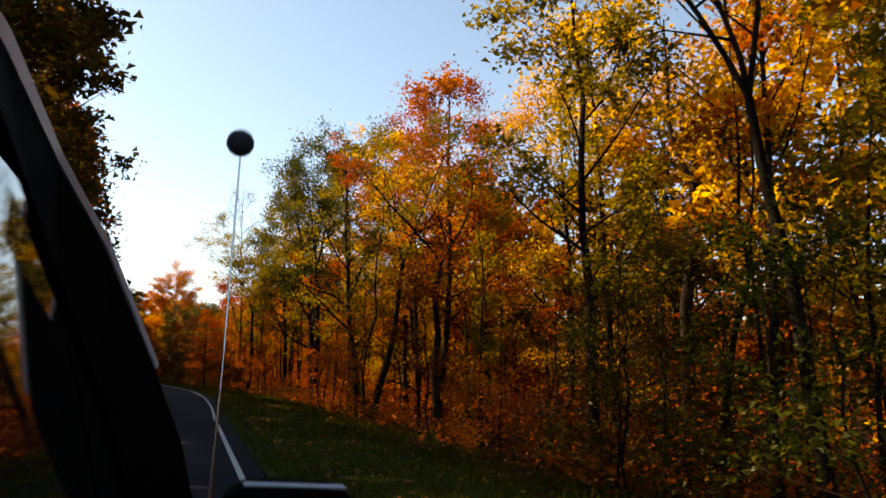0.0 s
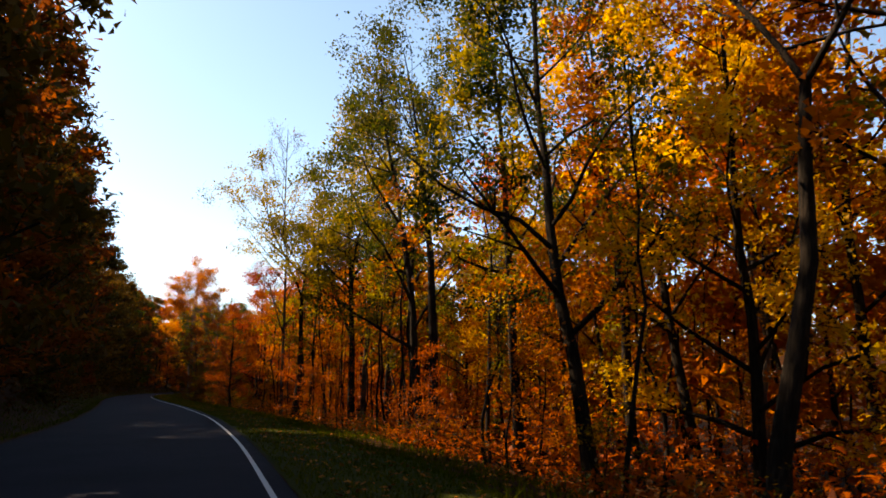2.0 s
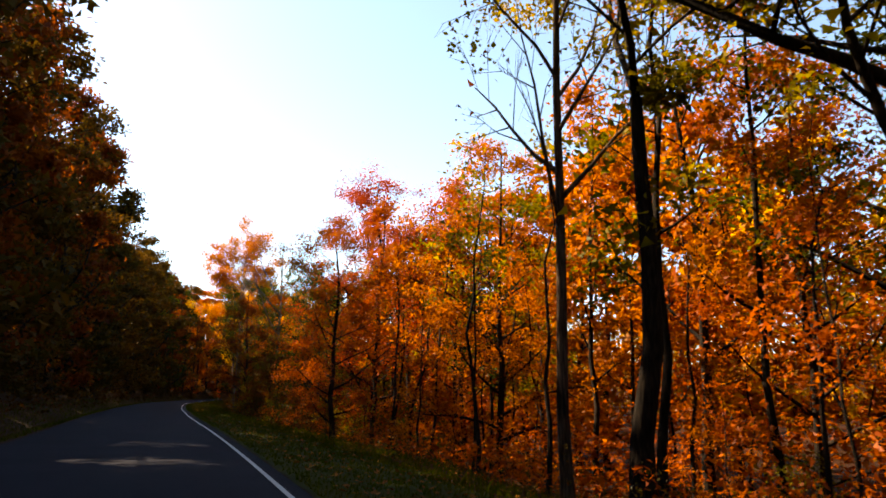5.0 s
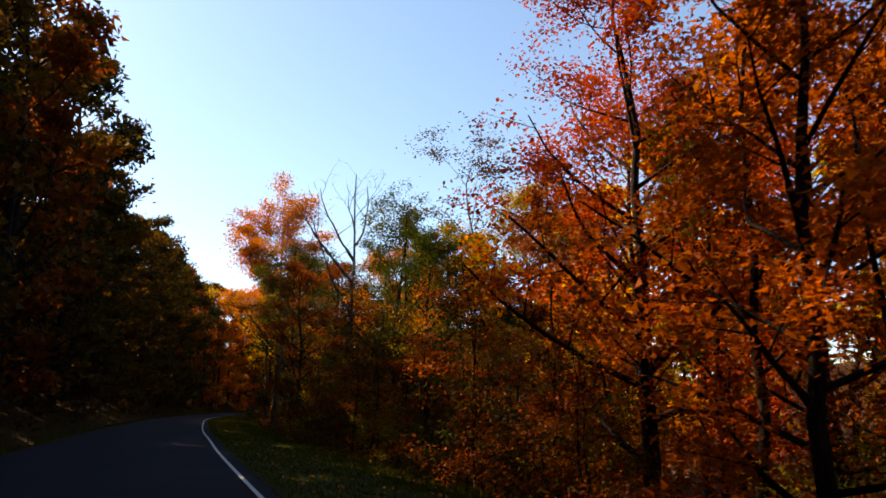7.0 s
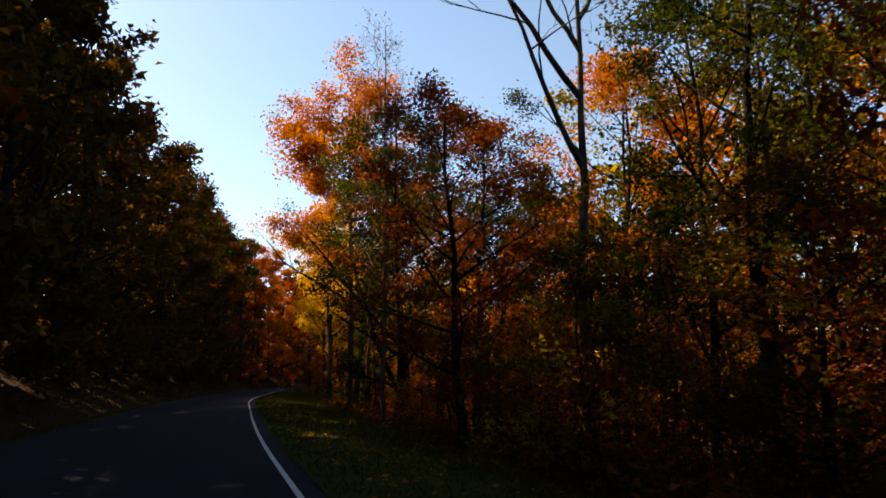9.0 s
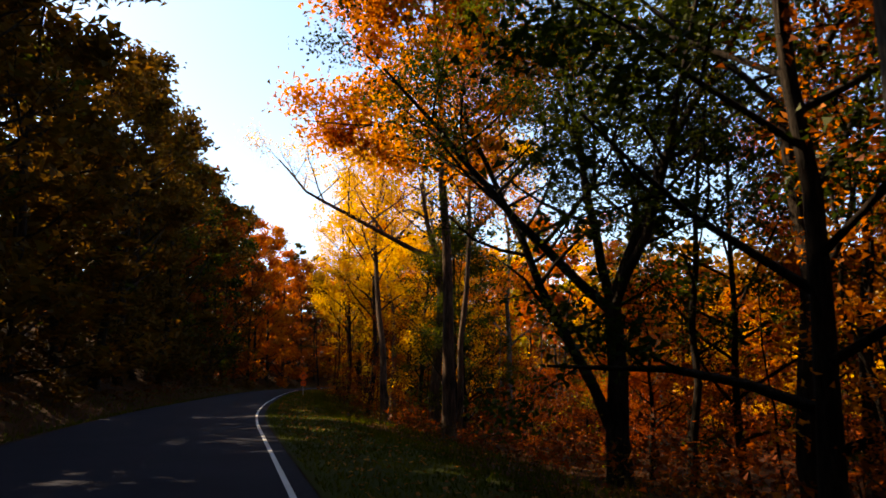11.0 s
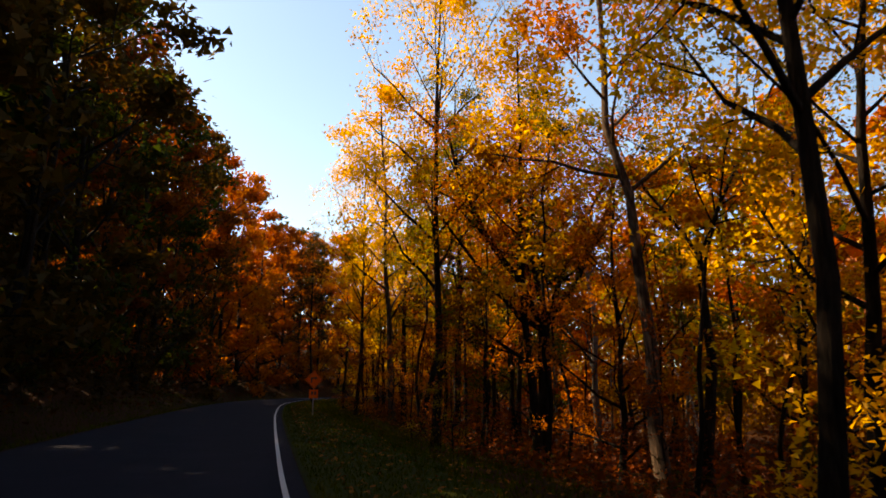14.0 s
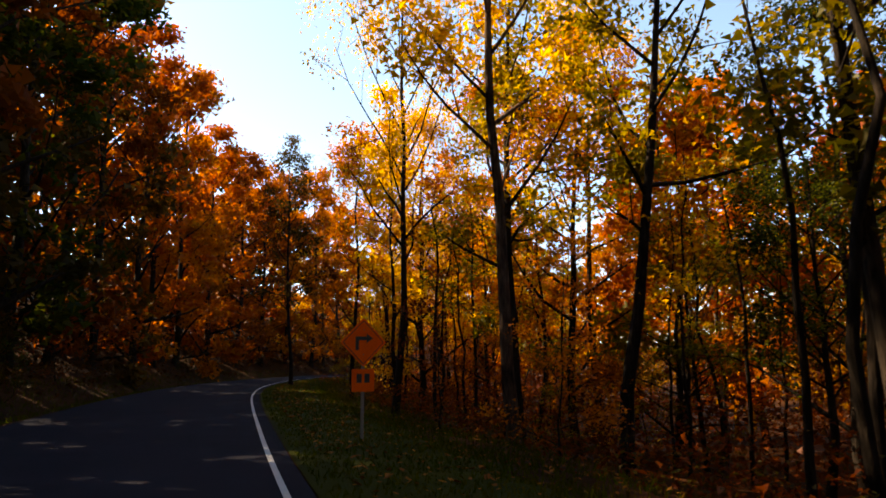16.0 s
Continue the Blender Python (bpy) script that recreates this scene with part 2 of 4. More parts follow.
class Wood:
    """Collects tapered tubes for a trunk with its limbs, and the places where leaves sit."""

    def __init__(self, seed):
        self.rng = np.random.default_rng(seed)
        self.verts, self.faces, self.spots = [], [], []
        self.owner, self.now = [], 0      # which heavy limb each face belongs to, 0 for the trunk itself

    def tube(self, pts, radii, sides):
        pts = np.asarray(pts, float)
        start = len(self.verts)
        turn = np.gradient(pts, axis=0)
        for p, d, r in zip(pts, turn, radii):
            d = unit(d)
            a = unit(np.cross(d, (0.31, 0.95, 0.05)))
            b = np.cross(d, a)
            for k in range(sides):
                w = 2 * math.pi * k / sides
                rr = r * (1 + 0.10 * math.sin(3 * w + start))
                self.verts.append(p + rr * (math.cos(w) * a + math.sin(w) * b))
        for i in range(len(pts) - 1):
            for k in range(sides):
                j = (k + 1) % sides
                q = start + i * sides
                self.faces.append((q + k, q + j, q + sides + j, q + sides + k))
                self.owner.append(self.now)

    def bough(self, base, way, length, radius, points, sides, lift, wobble):
        rng = self.rng
        pts, d = [np.array(base, float)], unit(np.array(way, float))
        for _ in range(points - 1):
            d = unit(d + rng.normal(0, wobble, 3) + np.array((0, 0, lift)))
            pts.append(pts[-1] + d * length / (points - 1))
        pts = np.array(pts)
        radii = radius * np.linspace(1, 0.22, points) ** 0.9
        self.tube(pts, radii, sides)
        return pts, radii

    def along(self, pts, f):
        f = f * (len(pts) - 1)
        i = min(int(f), len(pts) - 2)
        return pts[i] + (pts[i + 1] - pts[i]) * (f - i), unit(pts[i + 1] - pts[i])


def grow(seed, height, girth, base, spread, limbs, forks=0, lean=(0, 0), shape="oval", subs=4, twigs=2, rise=0.55, bend=0.05, cut=None, big=()):
    """Trunk with limbs, side boughs and twigs. base: where the crown begins, as a share of the height.
    cut: height at which the trunk ends in its boughs. big: boughs as (height, compass angle from +x, rise, length, radius)."""
    w = Wood(seed)
    rng = w.rng
    n = 10
    k = np.linspace(0, 1, n)
    sway = np.cumsum(rng.normal(0, bend, (n, 2)), 0) * height / n
    spine = np.stack([sway[:, 0] + lean[0] * height * k, sway[:, 1] + lean[1] * height * k, height * k - 0.35], 1)
    radii = girth * (1 - 0.86 * k ** 0.85)
    radii[0] *= 1.45
    spine = np.insert(spine, 1, spine[0] + (spine[1] - spine[0]) * 0.35, 0)
    radii = np.insert(radii, 1, girth * 1.02)
    top = n + 1
    if forks:
        top = 2 + int(base * n) + 1
        spine, radii = spine[:top + 1], radii[:top + 1]
    if cut:
        keep = spine[:, 2] < cut
        tip = np.array([np.interp(cut, spine[:, 2], spine[:, i]) for i in range(3)])
        radii = np.append(radii[keep], np.interp(cut, spine[:, 2], radii))
        spine = np.vstack([spine[keep], tip])
    w.tube(spine, radii, 11 if big else 9)
    leaders = [] if cut else [(spine, radii, base, 1.0)]
    for h0, angle, up, length, thick in big:
        w.now += 1
        p = np.array([np.interp(h0, spine[:, 2], spine[:, i]) for i in range(3)])
        pts, rad = w.bough(p, (math.cos(math.radians(angle)), math.sin(math.radians(angle)), up), length, thick, 9, 8, 0.05, 0.10)
        leaders.append((pts, rad, 0.22, length / 9))
    first = 0 if leaders and not cut else 1
    if forks:
        a0 = rng.uniform(0, 6.28)
        leaders = []
        for f in range(forks):
            w.now = f + 1
            a = a0 + 6.28 * f / forks + rng.normal(0, 0.25)
            out = rng.uniform(0.35, 0.75)
            pts, rad = w.bough(spine[-1], (math.cos(a) * out, math.sin(a) * out, 1), (height - spine[-1][2]) * rng.uniform(0.85, 1.1), radii[-1] * 0.72, 8, 7, 0.05, 0.10)
            leaders.append((pts, rad, 0.12, 0.75))
        first = 1
    for index, (pts, rad, lo, share) in enumerate(leaders):
        w.now = index + first
        many = len(leaders) if forks or big else 1
        count = max(3, round(limbs * share / many * (1.3 if many > 1 else 1)))
        a = rng.uniform(0, 6.28)
        for i in range(count):
            f = lo + (0.97 - lo) * (i + rng.uniform(0.1, 0.9)) / count
            g = (f - lo) / (1 - lo)
            reach = {"oval": 0.55 + 0.75 * math.sin(math.pi * min(1, g * 0.85 + 0.12)) - 0.45 * g, "broad": 1.1 - 0.55 * g * g,
                     "cone": 1.15 - 0.95 * g, "tall": 0.8 - 0.4 * g}[shape] * spread * rng.uniform(0.7, 1.15)
            a += 2.4 + rng.normal(0, 0.35)
            p, d = w.along(pts, f)
            r0 = np.interp(f, np.linspace(0, 1, len(rad)), rad)
            up = rise * rng.uniform(0.5, 1.4) + 0.5 * g
            limb, lr = w.bough(p, (math.cos(a), math.sin(a), up), max(reach, 0.5), min(r0 * 0.55, 0.02 + reach * 0.022), 5, 4, 0.06, 0.13)
            for s in range(subs):
                fs = 0.3 + 0.68 * (s + rng.uniform(0, 1)) / subs
                p2, d2 = w.along(limb, fs)
                side = unit(np.cross(d2, rng.normal(0, 1, 3)))
                ln = reach * rng.uniform(0.28, 0.5) * (1.15 - 0.5 * fs) + 0.25
                sub, _ = w.bough(p2, d2 * 0.7 + side * 0.9 + np.array((0, 0, 0.12)), ln, max(lr[min(4, int(fs * 4))] * 0.5, 0.010), 3, 3, 0.03, 0.18)
                for q in (0.35, 0.65, 0.85, 1.0):
                    w.spots.append(w.along(sub, q)[0])
                for _ in range(twigs):
                    p3, d3 = w.along(sub, rng.uniform(0.3, 1.0))
                    tw, _ = w.bough(p3, d3 + rng.normal(0, 0.8, 3), rng.uniform(0.4, 1.0) * (0.3 + 0.13 * spread), 0.009, 2, 3, 0.0, 0.2)
                    w.spots.append(tw[-1])
                    w.spots.append((tw[0] + tw[1]) / 2)
            w.spots.append(limb[-1])
    return w


def foliage(rng, spots, count, size, scatter, flat=0.35, near=False, even=0.75):
    """Leaves round the spots, a three-cornered blade each (an oval or a folded, lobed one on trees close to the road), some spots bare and some thick."""
    spots = np.asarray(spots)
    weight = rng.gamma(even, 1.0, len(spots)) + 0.04
    pick = rng.choice(len(spots), count, p=weight / weight.sum())
    off = rng.normal(0, 1, (count, 3)) * scatter
    off[:, 2] *= 0.55
    c = spots[pick] + off
    a = rng.normal(0, 1, (count, 3))
    a[:, 2] = a[:, 2] * 0.6 - 0.35
    a /= np.linalg.norm(a, axis=1, keepdims=True)
    u = rng.normal(0, 1, (count, 3)) * (1 - flat)
    u[:, 2] += flat * 2.0
    s = np.cross(a, u)
    s /= np.linalg.norm(s, axis=1, keepdims=True) + 1e-9
    ln = size * rng.uniform(0.55, 1.2, (count, 1))
    wd = ln * rng.uniform(0.30, 0.56, (count, 1))
    if near == "oval":
        v = np.stack([c - a * ln * 0.55, c + s * wd * 0.9 - a * ln * 0.05, c + a * ln * 0.6, c - s * wd * 0.9 - a * ln * 0.05], 1)
        return v.reshape(-1, 3), np.arange(count * 4).reshape(-1, 4)
    if near:
        nrm = np.cross(s, a) * ln
        v = np.stack([c - a * ln * 0.55, c - a * ln * 0.1 + s * wd + nrm * 0.14, c + s * wd * 0.55 + a * ln * 0.12 + nrm * 0.08, c + a * ln * 0.62 - nrm * 0.08,
                      c - s * wd * 0.55 + a * ln * 0.12 + nrm * 0.08, c - a * ln * 0.1 - s * wd + nrm * 0.14], 1)
        return v.reshape(-1, 3), np.arange(count * 6).reshape(-1, 6)
    skew = rng.uniform(-0.3, 0.3, (count, 1)) * ln
    v = np.stack([c - a * (ln * 0.5 + skew) + s * wd, c + a * ln * 0.6, c - a * (ln * 0.5 - skew) - s * wd], 1)
    return v.reshape(-1, 3), np.arange(count * 3).reshape(-1, 3)


SHAPES = {}


def tree_shape(kind, seed, leaves, size, scatter, near=False, even=0.75, **kw):
    w = grow(seed, **kw)
    verts, owner = np.array(w.verts), np.array(w.owner)
    faces = np.array(w.faces)
    wood = []
    for k in range(owner.max() + 1):
        used, new_faces = np.unique(faces[owner == k], return_inverse=True)
        wood.append(("limb" if k else "trunk", mesh_of("limb" if k else "trunk", verts[used], new_faces.reshape(-1, 4), BARK, True)))
    crown = None
    if leaves:
        crown = mesh_of("crown", *foliage(w.rng, w.spots, leaves, size, scatter, 0.35, near, even), LEAVES["gold"])
    SHAPES.setdefault(kind, []).append((wood, crown))


for s in range(3):
    tree_shape("oak", 10 + s, 12500, 0.136, 0.32, "oval", height=17, girth=0.27, base=0.30, spread=5.4, limbs=18, forks=(0, 3, 2)[s], shape="broad", twigs=1, rise=0.45, bend=0.09)
    tree_shape("maple", 20 + s, 17000, 0.136, 0.34, height=16, girth=0.20, base=0.18, spread=4.6, limbs=24, shape="oval", twigs=1, rise=0.45, bend=0.07)
    tree_shape("tall", 30 + s, 6700, 0.192, 0.36, height=20, girth=0.21, base=0.36, spread=4.1, limbs=17, forks=(0, 0, 2)[s], shape="oval", twigs=1, rise=0.6, bend=0.06)
    tree_shape("slender", 40 + s, 2900, 0.175, 0.33, height=14, girth=0.11, base=0.32, spread=2.5, limbs=12, shape="tall", subs=3, twigs=0, rise=0.6, bend=0.08)
    tree_shape("bank", 50 + s, 6900, 0.40, 0.55, height=25, girth=0.30, base=0.06, spread=5.6, limbs=24, shape="oval", subs=2, twigs=0, rise=0.4, bend=0.07)
    # coarse crowns for the unseen bank row that only casts shade
    tree_shape("back", 150 + s, 1900, 0.86, 0.7, height=25, girth=0.30, base=0.10, spread=5.8, limbs=16, shape="oval", subs=2, twigs=0, rise=0.4, bend=0.07)
    tree_shape("far", 60 + s, 1900, 0.48, 0.6, height=17, girth=0.18, base=0.20, spread=4.4, limbs=9, shape="oval", subs=2, twigs=0, bend=0.10)
    tree_shape("sapling", 70 + s, 1900, 0.092, 0.25, height=5.5, girth=0.04, base=0.10, spread=1.9, limbs=11, shape="cone", subs=2, twigs=0, rise=0.25, bend=0.14)
    tree_shape("shrub", 80 + s, 1000, 0.085, 0.24, height=2.3, girth=0.03, base=0.05, spread=1.3, limbs=6, shape="broad", subs=2, twigs=0, rise=0.8, bend=0.2)
tree_shape("bank", 53, 15000, 0.21, 0.55, "oval", height=25, girth=0.30, base=0.06, spread=5.6, limbs=24, shape="oval", subs=2, twigs=0, rise=0.4, bend=0.07)
tree_shape("maple", 23, 12500, 0.128, 0.34, "oval", height=16, girth=0.20, base=0.36, spread=4.6, limbs=22, shape="oval", twigs=1, rise=0.6, bend=0.06)
tree_shape("maple", 21, 24000, 0.100, 0.32, "oval", height=16, girth=0.20, base=0.18, spread=4.6, limbs=24, shape="oval", twigs=1, rise=0.45, bend=0.07)
for s in range(3):
    tree_shape("stem", 140 + s, 450, 0.160, 0.35, height=10, girth=0.075, base=0.55, spread=1.8, limbs=5, shape="tall", subs=2, twigs=0, rise=0.7, bend=0.12)
for s in range(2):
    tree_shape("sparse", 90 + s, 6500, 0.130, 0.30, height=19, girth=0.24, base=0.34, spread=5.0, limbs=16, forks=(2, 0)[s], shape="broad", subs=4, twigs=3, rise=0.7, bend=0.14)
    tree_shape("pole", 100 + s, 8050, 0.144, 0.34, height=20, girth=0.24, base=0.47, spread=4.0, limbs=13, shape="broad", subs=4, twigs=2, rise=0.6, bend=0.10)
    tree_shape("forked", 120 + s, 20100, 0.152, 0.36, height=12.5, girth=0.30, base=0.16, spread=5.0, limbs=30, forks=3 + s, shape="broad", twigs=1, rise=0.35, bend=0.2)
tree_shape("limbed", 130, 22000, 0.155, 0.36, height=19, girth=0.30, base=0.5, spread=4.2, limbs=40, shape="broad", twigs=1, rise=0.5, bend=0.05,
           big=[(6.2, 162, 2.0, 7.0, 0.13), (8.4, 160, 0.75, 9.5, 0.14), (9.0, -20, 0.8, 6.0, 0.11), (10.0, 70, 0.8, 6.0, 0.10), (10.6, -100, 0.8, 5.0, 0.10)])
tree_shape("limbed", 131, 46000, 0.100, 0.36, "oval", height=14, girth=0.33, base=0.3, spread=3.6, limbs=46, shape="broad", twigs=1, rise=0.4, bend=0.05, cut=4.7,
           big=[(1.0, 160, 2.4, 12.0, 0.16), (4.4, 165, 1.0, 9.5, 0.15), (4.6, -28, 2.4, 10.0, 0.17), (4.5, 120, 3.0, 9.5, 0.15), (4.4, -70, 1.3, 9.0, 0.14), (4.6, 40, 1.2, 8.0, 0.13)])
tree_shape("limbed", 132, 8750, 0.120, 0.30, True, height=20, girth=0.30, base=0.45, spread=3.8, limbs=34, shape="broad", twigs=3, rise=0.7, bend=0.05, cut=9.0,
           big=[(8.9, 163, 0.38, 12.0, 0.15), (8.8, 130, 3.2, 10.0, 0.15), (8.9, -20, 1.5, 9.0, 0.15), (8.6, -24, 1.0, 7.0, 0.12), (8.7, 60, 1.5, 8.0, 0.12)])
tree_shape("limbed", 133, 26000, 0.155, 0.38, height=19, girth=0.40, base=0.45, spread=3.9, limbs=42, shape="broad", twigs=1, rise=0.4, bend=0.04, cut=8.8,
           big=[(6.6, 168, 1.4, 8.0, 0.15), (8.7, 160, 2.4, 9.0, 0.17), (8.8, -24, 1.1, 9.0, 0.18), (8.7, 70, 1.6, 8.0, 0.15), (8.7, -80, 0.9, 7.0, 0.13)])
tree_shape("limbed", 135, 24000, 0.110, 0.36, "oval", height=14, girth=0.37, base=0.4, spread=3.4, limbs=44, shape="broad", twigs=1, rise=0.5, bend=0.05, cut=5.5,
           big=[(3.6, 160, 0.8, 5.0, 0.10), (5.3, 164, 1.9, 9.5, 0.18), (5.4, -22, 1.3, 9.0, 0.18), (5.4, 75, 2.6, 9.5, 0.16), (5.2, 155, 0.7, 7.0, 0.12), (5.3, -80, 1.0, 7.0, 0.12)])
tree_shape("crowned", 134, 44000, 0.185, 0.50, False, 1.6, height=21, girth=0.26, base=0.47, spread=5.8, limbs=28, shape="broad", twigs=1, rise=0.4, bend=0.05)
tree_shape("bare", 115, 500, 0.12, 0.3, height=18, girth=0.17, base=0.35, spread=4.2, limbs=20, shape="oval", subs=6, twigs=5, rise=0.9, bend=0.06)
tree_shape("snag", 110, 0, 0, 0, height=19, girth=0.20, base=0.5, spread=3.2, limbs=16, shape="broad", subs=3, twigs=2, rise=0.9, bend=0.05,
           big=[(8.8, 165, 1.05, 7.0, 0.09), (11.0, 170, 0.95, 6.5, 0.10), (12.5, 150, 1.6, 5.5, 0.08), (13.5, -20, 1.4, 5.0, 0.08), (14.5, 60, 1.5, 4.0, 0.06)])

# "shade" leaves are coloured dark for shade; labels call them dark green
WORDS = {"gold": "bright yellow", "amber": "golden orange", "orange": "orange", "red": "red-orange", "olive": "yellow-green",
         "green": "dark green", "rust": "rusty brown", "shade": "dark green", "brown": "dull brown"}
FORM = {"bare": "leafless grey tree with a cloud of fine twigs", "crowned": "tall tree with a bare trunk and high {} crown", "stem": "thin dark-stemmed young tree with sparse {} leaves", "oak": "spreading oak tree with {} autumn leaves", "maple": "full maple tree with {} autumn leaves", "tall": "tall straight forest tree with {} leaves",
        "slender": "slender young tree with {} autumn leaves", "bank": "big dense tree with {} leaves on a bank", "back": "tall dense tree with {} leaves high on a bank", "far": "woodland tree with {} autumn leaves",
        "sapling": "sapling with {} leaves in the undergrowth", "shrub": "low shrub with {} leaves in the undergrowth",
        "sparse": "half-bare tree with few remaining {} leaves", "pole": "tall bare-trunked tree with a high crown of {} leaves",
        "limbed": "great oak tree with heavy spreading limbs and {} leaves", "forked": "low-forking oak tree with {} leaves", "snag": "dead leafless tree with bare grey branches"}


def plant(kind, which, x, y, palette, height=1.0, wide=None, turn=0.0, lean=(0, 0), bark=None, sink=0.0):
    wood, crown = SHAPES[kind][which % len(SHAPES[kind])]
    name = {"shrub": "shrub", "sapling": "sapling", "stem": "young_tree", "slender": "young_tree"}.get(kind, "tree")
    ob = tagged(new(name), FORM[kind].format(WORDS[palette]), name.replace("_", " "), "undergrowth" if kind in ("shrub", "sapling") else "woodland trees")
    wide = wide or height
    ob.matrix_world = pose(x, y, float(land_z(x, y)) - sink, lean[0], lean[1], 0) @ pose(0, 0, 0, 0, 0, turn) @ Matrix.Diagonal((wide, wide, height, 1))
    for label, me, mat in [(n, m, bark) for n, m in wood] + [("crown", crown, LEAVES[palette])]:
        if me:
            p = part(label, me, ob)
            if mat:
                p.material_slots[0].link = "OBJECT"
                p.material_slots[0].material = mat
    taken.append((x, y, kind))
    return ob


taken = []
